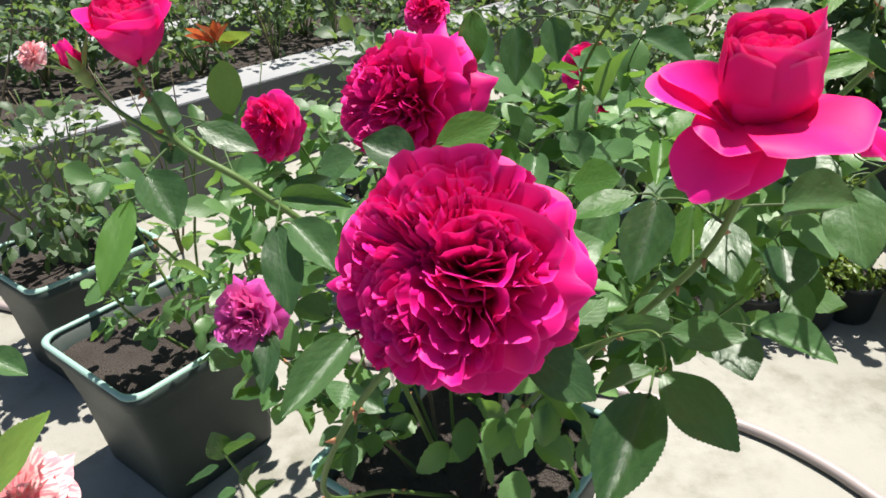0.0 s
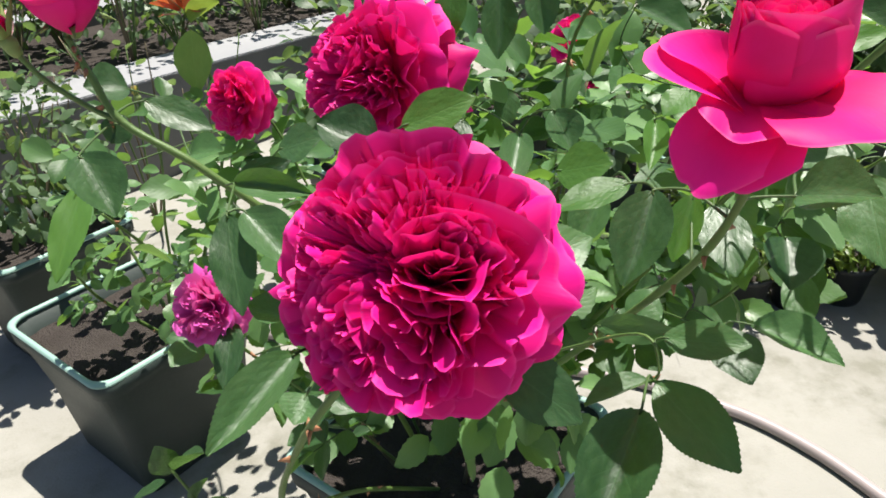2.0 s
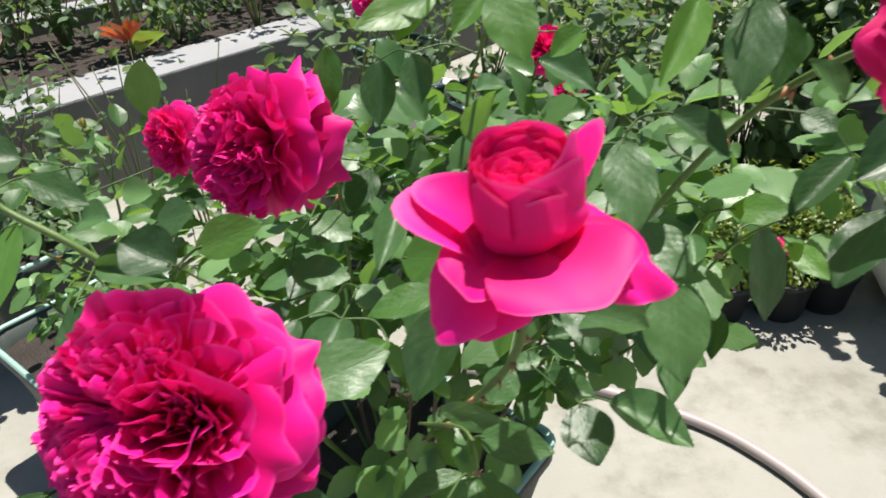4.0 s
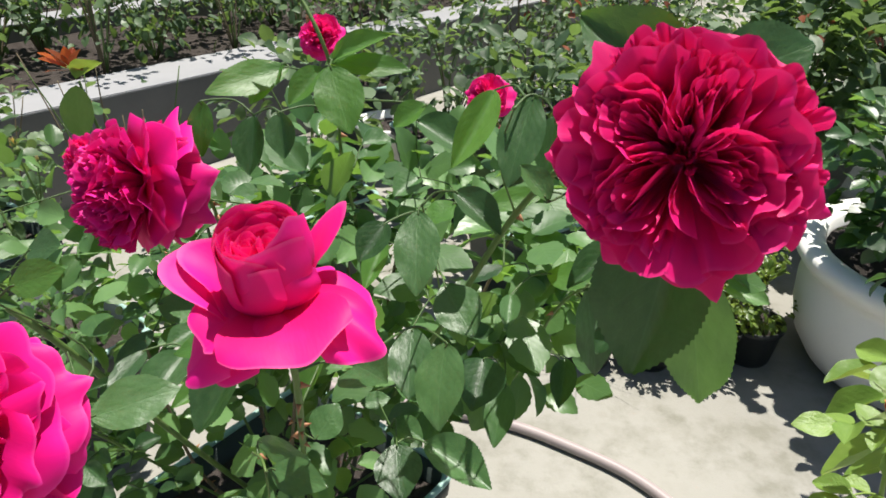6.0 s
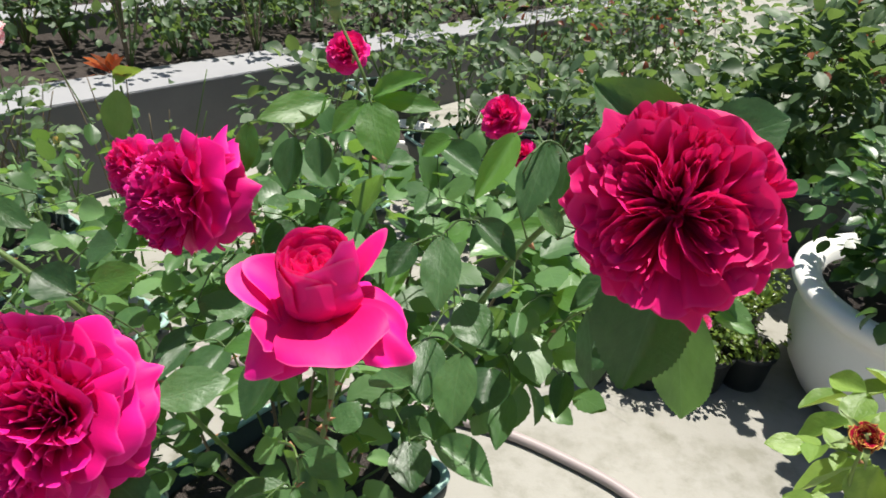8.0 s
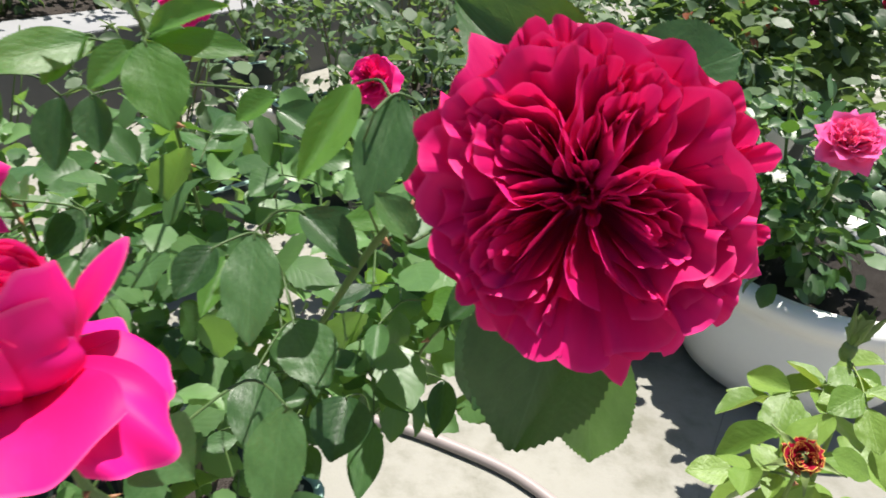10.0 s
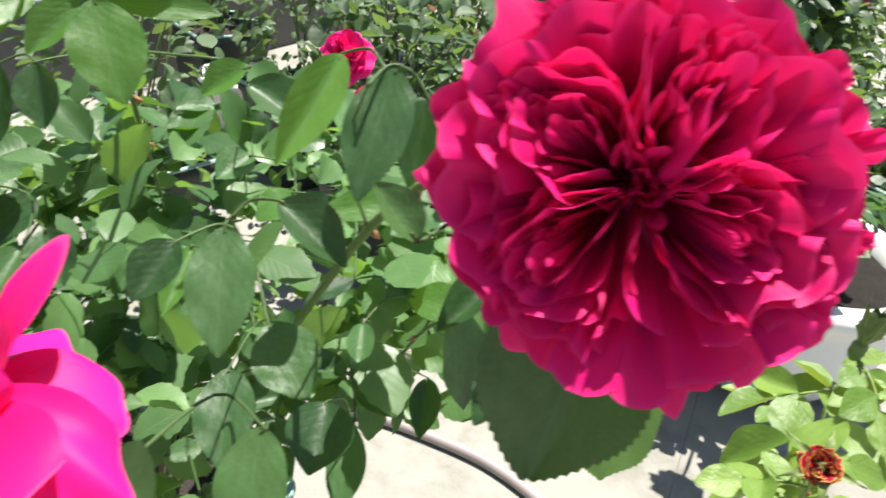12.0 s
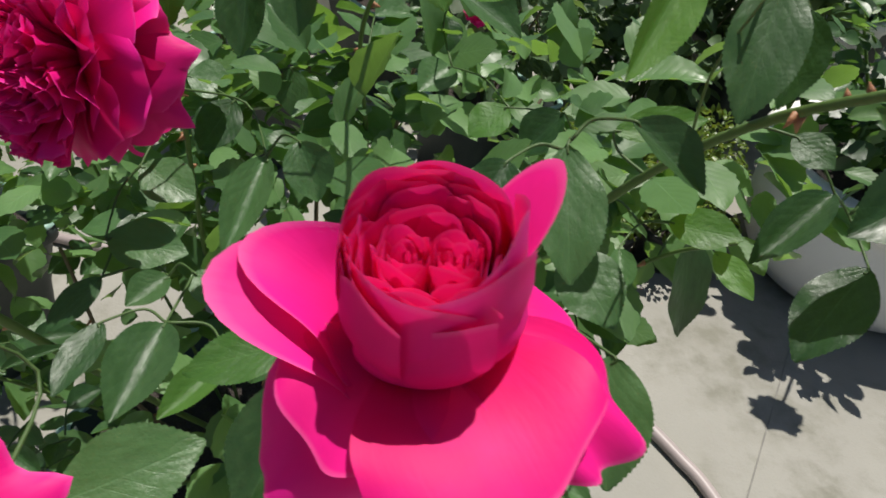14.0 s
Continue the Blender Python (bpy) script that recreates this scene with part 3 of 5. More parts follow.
def cup_rose(parent, centre, way, R, mat, seed, label, spread, fine=12, spin=0.0, laid=(), wall=(), flung=()):
    """A half-open rose: a cup of overlapping petals, whorls in its mouth, and outer petals (angle, rise, length, width, bend, cup) laid open. wall: its own outer shells (bearing, half width, rim, slope, point); flung: shells that lean out (bearing, half width, rim, reach, slope, taper, peak)."""
    rng = random.Random(seed)
    m = facing(centre, way, spin)
    b = bloom_anchor(parent, m @ pose(0, 0, -1.0 * R), label)
    for phi, rise, ln, wd, bend, cup in spread:
        petal(b, rng, m, ring_pose(phi, rise, 0.14 * R, -0.72 * R), mat, ln * R, wd * R, bend, cup, 0.018, rng.choice((0, 0.08)), rng.uniform(-25, 5), fine + 4)
    for tip, wd, bend, cup, notch in laid:
        d = m.inverted() @ Vector(tip) - Vector((0, 0, -1.0 * R))
        cy = sum(math.cos(radians(bend) * (i / 20) ** 1.3) for i in range(20)) / 20
        cz = sum(math.sin(radians(bend) * (i / 20) ** 1.3) for i in range(20)) / 20
        rise = math.degrees(math.atan2(d.z, math.hypot(d.x, d.y)) - math.atan2(cz, cy))
        petal(b, rng, m, ring_pose(math.degrees(math.atan2(d.y, d.x)), rise, 0.0, -1.0 * R), mat, d.length / math.hypot(cy, cz), wd, bend, cup, 0.032, notch, 0, fine + 6, 0.34)

    def shell(bearing, grow, wide, low, rim, wave, slope=0.0, mouth=0.86, point=0.0, shift=(0, 0), n=fine, taper=0.20, peak=None, lift=0.05):
        d = m.to_3x3().inverted() @ Vector((math.cos(radians(bearing)), math.sin(radians(bearing)), 0))
        v, uv, f = shell_shape(rng, R * grow, wide, low / grow, rim / grow, n, wave, slope / grow, mouth, point / grow, taper, peak, lift)
        put("petal", mesh_of("petal", v, f, mat, uv), b, m @ pose(shift[0] * R, shift[1] * R, 0, 0, 0, math.degrees(math.atan2(d.y, d.x))))

    # the cup's own wall, petal over petal
    wall = wall or ((250, 66, 0.62, 0.06, 0.0), (330, 62, 0.72, 0.05, 0.06), (60, 64, 0.78, 0.0, 0.0), (150, 64, 0.74, 0.0, 0.05))
    for i, (bearing, wide, rim, slope, point) in enumerate(wall):
        shell(bearing, 1.02 - 0.018 * i, wide, -1.36, rim, 0.35, slope, 0.86, point, taper=0.11, lift=0.085)
    for bearing, wide, rim, mouth, slope, taper, peak in flung:
        shell(bearing, 1.05, wide, -1.36, rim, 0.5, slope, mouth, n=fine + 4, taper=taper, peak=peak)
    for i in range(5):
        shell(20 + 72 * i + rng.uniform(-8, 8), 0.90 - 0.006 * i, 50, -1.2, 0.84 + rng.uniform(-0.04, 0.06), 0.45)
    # ring within ring inside the mouth, sinking a little to the middle
    for k, g in enumerate((0.83, 0.77, 0.71, 0.65, 0.59, 0.53)):
        n = 5 if k < 3 else 4
        for i in range(n):
            shell(360 * i / n + 53 * k + rng.uniform(-14, 14), g * rng.uniform(0.97, 1.03), 360 / n * rng.uniform(0.42, 0.58), -0.9, 0.84 - 0.055 * k + rng.uniform(-0.05, 0.05), 0.9, mouth=0.94, shift=(rng.uniform(-0.02, 0.02), rng.uniform(-0.02, 0.02)), n=max(8, fine - 5))
    # two little whorls side by side in the mouth
    for sx in (-0.25, 0.25):
        d = m.to_3x3().inverted() @ Vector((sx, -0.06, 0))
        for k, g in enumerate((0.27, 0.22, 0.17, 0.12, 0.07)):
            for i in range(3):
                shell(120 * i + 41 * k + rng.uniform(-20, 20), g, rng.uniform(52, 76), -0.7, 0.64 - 0.03 * k + rng.uniform(-0.03, 0.03), 1.4, mouth=0.96, shift=(d.x, d.y), n=8)
    hip(b, m, 0.0065, -1.12 * R, 5, seed, 0.55)
    return b


def bud(parent, base, way, length, mat, seed, label, sepal_open=8):
    """A closed bud: pointed body of wrapped petals, calyx and clasping sepals."""
    rng = random.Random(seed)
    m = facing(base, way)
    b = bloom_anchor(parent, m, label)
    b.name = "bud"
    for i in range(4):
        petal(b, rng, m, ring_pose(90 * i, 62, 0.0, 0.0, 0, 0), mat, length * 0.95, length * 0.62, 48, 0.9, 0.0, 0, 0, 8)
    for i in range(5):
        v, u, f = petal_shape(rng, length * 1.15, length * 0.42, 30 - sepal_open * rng.uniform(0, 3), 0.5, 0.01, 4, 8)
        v = [(x * (1 - 0.8 * uu[1] ** 1.5), y, z) for (x, y, z), uu in zip(v, u)]
        put("sepal", mesh_of("sepal", v, f, M_SEPAL, u), b, m @ ring_pose(72 * i + 20, 62 - sepal_open, 0.0, -0.002))
    bm = bmesh.new()
    bmesh.ops.create_uvsphere(bm, u_segments=10, v_segments=8, radius=length * 0.17)
    for v in bm.verts:
        v.co.z *= 1.5
    put("calyx", bm_mesh("calyx", bm, M_SEPAL, True), b, m @ pose(0, 0, -length * 0.12))
    return b


def cane(parent, points, r0, r1, mat=None, thorns=0, seed=0):
    ob = put("cane", tube("cane", points, r0, r1, mat or M_CANE, 9, 7, 0.18), parent)
    rng = random.Random(seed)
    line = curve_points(points, 10)
    CANE_LINES.append((parent, line))
    for _ in range(thorns):
        i = rng.randrange(1, len(line) - 2)
        ahead = (line[i + 1] - line[i - 1]).normalized()
        side = ahead.cross(Vector((rng.uniform(-1, 1), rng.uniform(-1, 1), rng.uniform(-1, 1)))).normalized()
        r = r0 + (r1 - r0) * i / len(line)
        put("thorn", thorn_mesh(), parent, facing(line[i] + side * r * 0.7, side * 1.0 - ahead * 0.35))
    return ob


THORN = []


def thorn_mesh():
    if not THORN:
        bm = bmesh.new()
        bmesh.ops.create_cone(bm, segments=6, radius1=0.0018, radius2=0.0002, depth=0.007, cap_ends=True)
        for v in bm.verts:
            v.co.z += 0.0035
            v.co.y *= 1.6
            v.co.y -= 2.2e1 * v.co.z ** 2
        THORN.append(bm_mesh("thorn", bm, M_THORN, True))
    return THORN[0]


# ---- setting ----
def ground():
    bm = bmesh.new()
    bmesh.ops.create_grid(bm, x_segments=60, y_segments=60, size=60)
    for v in bm.verts:
        v.co.z = -0.004 if v.co.length > 14 else 0.0
    ob = new("ground", bm_mesh("ground", bm, M_CONCRETE))
    return tagged(ob, "pale sunlit concrete paving with stains", "paving", kind="structure")


ground()


def box_mesh(name, a, b, w0, w1, z0, z1, mat, bevel=0.012):
    """A long block from a to b, its faces at w0 and w1 to the left of the line."""
    a, b = Vector((*a, 0)), Vector((*b, 0))
    u = (b - a).normalized()
    n = Vector((-u.y, u.x, 0))
    bm = bmesh.new()
    quads = []
    for z in (z0, z1):
        for p, w in ((a, w0), (b, w0), (b, w1), (a, w1)):
            quads.append(bm.verts.new(p + n * w + Vector((0, 0, z))))
    for f in ((3, 2, 1, 0), (4, 5, 6, 7), (0, 1, 5, 4), (1, 2, 6, 5), (2, 3, 7, 6), (3, 0, 4, 7)):
        bm.faces.new([quads[i] for i in f])
    if bevel:
        bmesh.ops.bevel(bm, geom=bm.edges[:], offset=bevel, segments=2, affect="EDGES")
    return bm_mesh(name, bm, mat)


# the raised beds: low walls that run away to the upper right
WALL_A, WALL_B = (-3.15, -0.31), (1.43, 6.75)
for nm, w0, w1, z, what in (("front", 0.0, 0.30, 0.405, "low grey concrete wall of a raised bed"), ("middle", 1.37, 1.59, 0.455, "second low grey wall past the bed"), ("back", 2.82, 3.04, 0.63, "third low wall in the distance")):
    body = tagged(put("wall_" + nm, box_mesh("wall_" + nm, WALL_A, WALL_B, w0, w1, 0.0, z - 0.012, M_WALL_SHADED, 0), None), what, "bed wall", kind="structure")
    # thin pale layer added so the sunlit top differs from the shaded sides
    put("coping", box_mesh("coping", WALL_A, WALL_B, w0 - 0.003, w1 + 0.003, z - 0.012, z, M_WALL_LIT_TOP, 0.004), body, None, "pale layer for the sunlit top of the wall")


def bed_soil(name, w0, w1, z, label):
    a, b = Vector((*WALL_A, 0)), Vector((*WALL_B, 0))
    u = (b - a).normalized()
    n = Vector((-u.y, u.x, 0))
    bm = bmesh.new()
    nx, ny = 70, 12
    grid = [[bm.verts.new(a + (b - a) * i / nx + n * (w0 + (w1 - w0) * j / ny) + Vector((0, 0, z + 0.03 * noise.noise(Vector((i * 0.6, j * 0.6, w0)))))) for j in range(ny + 1)] for i in range(nx + 1)]
    for i in range(nx):
        for j in range(ny):
            bm.faces.new((grid[i][j], grid[i + 1][j], grid[i + 1][j + 1], grid[i][j + 1]))
    tagged(put(name, bm_mesh(name, bm, M_SOIL, True), None), label, "soil", kind="structure")


bed_soil("bed_soil", 0.305, 1.365, 0.36, "dark bare soil of the raised bed")
bed_soil("bed_soil_far", 1.595, 2.815, 0.40, "dark soil of the bed behind")


def joint(a, b):
    """A narrow sawn joint in the paving, filled with dark grit."""
    ob = put("paving_joint", box_mesh("paving_joint", a, b, -0.0016, 0.0016, 0.0, 0.0012, M_GRIME, 0), None)
    tagged(ob, "thin dark joint in the concrete paving", "joint", kind="structure")


joint((0.30, -0.08), (1.32, 1.70))


def square_pot(at, turn, side, height, label, rim=True, black=False, group="square plastic pots", fill=0.06):
    """A tapered square pot with rounded corners, a rolled rim and soil in it."""
    x, y = at
    pot = thing("plant_pot", (x, y, 0), label, "plant pot", group)
    place = pose(x, y, 0, 0, 0, turn)

    def outline(half, z, r):
        pts = []
        for cx, cy, a0 in ((1, 1, 0), (-1, 1, 90), (-1, -1, 180), (1, -1, 270)):
            for k in range(6):
                a = radians(a0 + 18 * k)
                pts.append(Vector((cx * (half - r) + r * math.cos(a), cy * (half - r) + r * math.sin(a), z)))
        return pts

    def skin(name, loops, mat, cap=False):
        verts = [p for lp in loops for p in lp]
        n, faces = len(loops[0]), []
        for i in range(len(loops) - 1):
            for k in range(n):
                j = (k + 1) % n
                faces.append((i * n + k, i * n + j, (i + 1) * n + j, (i + 1) * n + k))
        if cap:
            faces.append(tuple(range(n))[::-1])
        return mesh_of(name, verts, faces, mat)

    h, b = side / 2, side * 0.35
    body = [outline(b, 0.0, 0.02), outline(b + 0.006, 0.012, 0.024), outline((b + h) / 2 - 0.006, height * 0.55, 0.03), outline(h - 0.014, height - 0.045, 0.035),
            outline(h - 0.006, height - 0.040, 0.035), outline(h - 0.005, height - 0.008, 0.035), outline(h - 0.014, height - 0.008, 0.03), outline(h - 0.028, height - 0.10, 0.03), outline(h - 0.034, height - 0.16, 0.03)]
    put("pot_body", skin("pot_body", body, M_POT_BLACK if black else M_POT, True), pot, place)
    if rim:
        r = 0.006
        lip = [outline(h - 0.009 + r * math.cos(radians(a)), height - 0.006 + r * math.sin(radians(a)), 0.035) for a in range(0, 361, 45)]
        put("rim", skin("rim", lip, M_POT_RIM), pot, place, "pale worn green rim")
    bm = bmesh.new()
    bmesh.ops.create_grid(bm, x_segments=26, y_segments=26, size=h - 0.026)
    for v in bm.verts:
        v.co.z = height - fill + 0.010 * noise.noise(v.co * 14) + 0.004 * noise.noise(v.co * 60)
    put("soil", bm_mesh("soil", bm, M_SOIL, True), pot, place)
    return pot


def lathe(profile, mat, name, n=56, squash=1.0):
    verts, faces = [], []
    for r, z in profile:
        for k in range(n):
            a = 2 * math.pi * k / n
            verts.append((r * math.cos(a), r * math.sin(a) * squash, z))
    for i in range(len(profile) - 1):
        for k in range(n):
            j = (k + 1) % n
            faces.append((i * n + k, i * n + j, (i + 1) * n + j, (i + 1) * n + k))
    if profile[0][0] > 0.002:
        faces.append(tuple(range(n))[::-1])
    return mesh_of(name, verts, faces, mat)


def soil_disc(pot, place, radius, z, mat=None):
    bm = bmesh.new()
    bmesh.ops.create_circle(bm, cap_ends=True, segments=40, radius=radius)
    bmesh.ops.subdivide_edges(bm, edges=bm.edges[:], cuts=0)
    bmesh.ops.poke(bm, faces=bm.faces[:])
    bmesh.ops.subdivide_edges(bm, edges=bm.edges[:], cuts=4, use_grid_fill=True)
    for v in bm.verts:
        v.co.z = z + 0.008 * noise.noise(v.co * 16)
    put("soil", bm_mesh("soil", bm, mat or M_SOIL, True), pot, place)


# ---- the potted rose in front ----
POT_TURN = 59.0
square_pot((-0.02, 0.80), POT_TURN, 0.385, 0.34, "dark green square plastic pot with pale rim", fill=0.05)
main_bush = thing("rose_bush", (-0.02, 0.80, 0.28), "potted rose bush with magenta, crimson and hot pink full blooms", "rose bush", "rose bushes")

cane(main_bush, [(-0.03, 0.76, 0.26), (-0.09, 0.55, 0.50), (-0.095, 0.36, 0.70), (-0.045, 0.285, 0.85), (0.018, 0.275, 0.940)], 0.0029, 0.0018, None, 12, 3)
cane(main_bush, [(0.0, 0.80, 0.27), (0.06, 0.64, 0.55), (0.118, 0.50, 0.74), (0.150, 0.42, 0.845), (0.170, 0.372, 0.915), (0.178, 0.347, 0.97), (0.1735, 0.335, 1.008)], 0.0034, 0.0020, None, 14, 5)
cane(main_bush, [(0.01, 0.83, 0.27), (0.13, 0.74, 0.55), (0.24, 0.58, 0.84), (0.298, 0.492, 1.0), (0.333, 0.418, 1.075), (0.368, 0.372, 1.10)], 0.0031, 0.0019, None, 12, 7)
cane(main_bush, [(-0.05, 0.84, 0.27), (-0.04, 0.76, 0.55), (-0.015, 0.68, 0.80), (0.0, 0.63, 0.92), (-0.01, 0.60, 0.955)], 0.0026, 0.0017, None, 8, 9)
cane(main_bush, [(0.03, 0.86, 0.27), (0.10, 0.79, 0.60), (0.125, 0.72, 0.82), (0.118, 0.69, 0.95), (0.15, 0.56, 1.08), (0.116, 0.572, 1.15)], 0.0026, 0.0013, None, 9, 11)
cane(main_bush, [(-0.06, 0.80, 0.27), (-0.08, 0.62, 0.60), (-0.105, 0.50, 0.84), (-0.159, 0.478, 0.917), (-0.213, 0.478, 0.955), (-0.228, 0.480, 0.986), (-0.240, 0.484, 1.015)], 0.0038, 0.0025, None, 8, 13)
cane(main_bush, [(-0.213, 0.478, 0.955), (-0.236, 0.480, 0.966), (-0.259, 0.474, 0.988), (-0.274, 0.471, 1.012)], 0.0023, 0.0021, None, 2, 14)
cane(main_bush, [(-0.07, 0.84, 0.27), (-0.16, 0.84, 0.60), (-0.24, 0.87, 0.80), (-0.262, 0.845, 0.835)], 0.0024, 0.0014, None, 5, 15)
cane(main_bush, [(-0.08, 0.78, 0.27), (-0.17, 0.64, 0.55), (-0.215, 0.56, 0.70), (-0.22, 0.54, 0.735)], 0.0021, 0.0014, None, 4, 17)
cane(main_bush, [(0.02, 0.82, 0.27), (0.20, 0.80, 0.48), (0.30, 0.68, 0.68), (0.34, 0.58, 0.86), (0.36, 0.52, 0.93)], 0.0024, 0.0011, None, 8, 19)
cane(main_bush, [(0.098, 0.44, 0.79), (0.140, 0.37, 0.86), (0.150, 0.352, 0.85), (0.146, 0.350, 0.838)], 0.0012, 0.0007, M_CANE, 2, 21)
cane(main_bush, [(0.298, 0.492, 1.0), (0.285, 0.47, 1.05), (0.292, 0.465, 1.085)], 0.0008, 0.0006, M_CANE)
cane(main_bush, [(0.24, 0.58, 0.84), (0.235, 0.52, 0.95), (0.235, 0.465, 1.015)], 0.0009, 0.0006, M_CANE)

for foot, bend, top, r in (((0.05, 0.84, 0.27), (0.10, 0.88, 0.55), (0.16, 0.90, 0.86), 0.0040), ((-0.08, 0.86, 0.27), (-0.10, 0.86, 0.52), (-0.16, 0.90, 0.80), 0.0038), ((0.02, 0.88, 0.27), (0.04, 0.96, 0.55), (0.02, 1.0, 0.84), 0.0042),
                           ((0.08, 0.80, 0.27), (0.20, 0.90, 0.50), (0.32, 0.98, 0.80), 0.0040), ((-0.10, 0.78, 0.27), (-0.14, 0.72, 0.45), (-0.16, 0.70, 0.70), 0.0036), ((0.0, 0.76, 0.27), (0.02, 0.68, 0.45), (0.06, 0.66, 0.72), 0.0036)):
    cane(main_bush, [foot, bend, top], r, r * 0.5, M_CANE_OLD, 6, int(r * 1e5))

rosette(main_bush, (0.0205, 0.254, 0.9695), (-0.24, -0.82, 0.54), 0.0570, M_MAGENTA, 11, "full magenta quartered bloom with ruffled petals", 20, 5, 1.6, 18, None, 1.15, (-0.011, 0, 0.010), 0.34, 1.0, 1.15, 5, 0.98)
rosette(main_bush, (0.3680, 0.342, 1.1085), (-0.24, -0.88, 0.38), 0.0560, M_CRIMSON, 23, "full crimson quartered bloom", 65, 4, 1.4, 20, None, 0.85, (0, 0, 0), 0.26, 0.90, 1.35, 6, 1.03)
rosette(main_bush, (-0.056, 0.566, 0.962), (-0.60, -0.74, 0.20), 0.0580, M_MAGENTA, 37, "full magenta bloom nodding sideways", 10, 5, 1.2, 14, None, 1.2, (-0.014, 0.006, -0.012), 0.52, 1.02, 1.25, 8)
rosette(main_bush, (-0.290, 0.845, 0.852), (-0.45, -0.75, 0.20), 0.0430, M_PINK, 41, "smaller magenta bloom seen from the side", 0, 4, 0.7, 7)
rosette(main_bush, (-0.225, 0.535, 0.750), (-0.30, -0.80, 0.30), 0.0350, M_MAUVE, 43, "faded mauve bloom low on the bush", 0, 3, 0.7, 10, None, 1.6, (0, 0, 0), 0.45, 1.05, 1.8)
cup_rose(main_bush, (0.1760, 0.334, 1.0400), (-0.08, -0.17, 0.98), 0.0255, M_PINK, 51, "hot pink half-open bloom with laid-back outer petals", (), 18, 0.0,
         (((0.137, 0.307, 0.984), 0.046, -56, 0.22, 0.06), ((0.158, 0.302, 0.987), 0.040, -50, 0.2, 0.0), ((0.203, 0.287, 1.015), 0.066, -42, 0.16, 0.03), ((0.152, 0.300, 1.010), 0.046, -44, 0.3, 0.0), ((0.236, 0.314, 1.004), 0.040, -66, 0.3, 0.0),
          ((0.228, 0.348, 1.008), 0.038, -50, 0.3, 0.0), ((0.190, 0.382, 1.010), 0.044, -40, 0.3, 0.0)),
         ((262, 46, 0.42, 0.42, 0.0), (318, 40, 0.50, -0.36, 0.0), (215, 44, 0.55, 0.30, 0.10), (292, 60, 0.88, 0.20, 0.06), (345, 50, 1.12, 0.0, 0.18), (235, 64, 0.84, 0.05, 0.0), (60, 62, 0.96, 0.0, 0.0), (135, 62, 0.94, 0.0, 0.05)),
         ((204, 62, -0.28, 2.16, -0.58, 0.36, -0.36), (176, 50, 0.06, 1.84, -0.30, 0.34, -0.1), (47, 19, 0.50, 1.88, 0.0, 0.30, None)))
cup_rose(main_bush, (-0.238, 0.488, 1.046), (0.10, -0.25, 0.95), 0.0250, M_PINK, 57, "hot pink bloom half open above its sepals",
         ((170, 34, 1.75, 1.9, 22, 0.40), (20, 40, 1.85, 1.8, 14, 0.35), (-70, 36, 1.8, 1.9, 40, 0.5), (-130, 30, 1.75, 1.8, 34, 0.4), (90, 40, 1.8, 1.7, 10, 0.3)), 12)
bud(main_bush, (-0.274, 0.471, 1.014), (-0.35, -0.1, 0.9), 0.030, M_PINK, 61, "opening bud with long green sepals", 16)
bud(main_bush, (0.116, 0.572, 1.150), (-0.15, 0.0, 1.0), 0.028, M_PINK, 63, "closed pink bud on a long stem", 6)

rosette(main_bush, (-0.055, 0.865, 0.832), (0.1, -0.5, 0.8), 0.020, M_PINK, 67, "small pink bloom among leaves", 0, 3, 0.4, 6)
cane(main_bush, [(-0.05, 0.84, 0.40), (-0.06, 0.87, 0.65), (-0.055, 0.867, 0.818)], 0.002, 0.0012)

# leaves that stand clear of the rest
leaf(main_bush, (0.386, 0.400, 1.110), (0.324, 0.430, 1.150), 0.044, -48)
leaf(main_bush, (0.388, 0.400, 1.125), (0.440, 0.418, 1.143), 0.038, 48)
leaf(main_bush, (-0.006, 0.355, 0.985), (-0.037, 0.359, 0.998), 0.029, -29)
leaf(main_bush, (0.007, 0.356, 0.996), (0.044, 0.358, 1.011), 0.021, 44, M_LEAF_YOUNG)
leaf(main_bush, (0.139, 0.371, 0.955), (0.120, 0.333, 0.918), 0.029, -5)
leaf(main_bush, (0.129, 0.388, 0.951), (0.087, 0.377, 0.940), 0.022, -26, M_LEAF_YOUNG)
leaf(main_bush, (0.132, 0.307, 0.859), (0.099, 0.244, 0.830), 0.036, -3)
leaf(main_bush, (0.148, 0.348, 0.842), (0.185, 0.296, 0.827), 0.033, 18)
leaf(main_bush, (0.146, 0.345, 0.845), (0.105, 0.325, 0.843), 0.018, 13)
leaf(main_bush, (0.056, 0.273, 0.917), (0.096, 0.262, 0.891), 0.027, 24)
leaf(main_bush, (-0.024, 0.247, 0.939), (-0.048, 0.201, 0.927), 0.019, -18)
leaf(main_bush, (-0.116, 0.404, 0.922), (-0.099, 0.359, 0.875), 0.027, -3)
leaf(main_bush, (-0.106, 0.407, 0.922), (-0.071, 0.382, 0.896), 0.029, 14)
leaf(main_bush, (-0.194, 0.536, 0.742), (-0.190, 0.480, 0.702), 0.026, -11)
leaf(main_bush, (-0.128, 0.446, 0.923), (-0.070, 0.440, 0.918), 0.020, 46)
leaf(main_bush, (-0.127, 0.447, 0.923), (-0.090, 0.464, 0.933), 0.017, 51)
leaf(main_bush, (-0.217, 0.426, 0.953), (-0.190, 0.402, 0.919), 0.033, 5)
leaf(main_bush, (-0.421, 0.712, 0.805), (-0.431, 0.622, 0.722), 0.040, -24, M_LEAF_YOUNG)
leaf(main_bush, (0.209, 0.366, 0.954), (0.235, 0.337, 0.968), 0.033, 33)
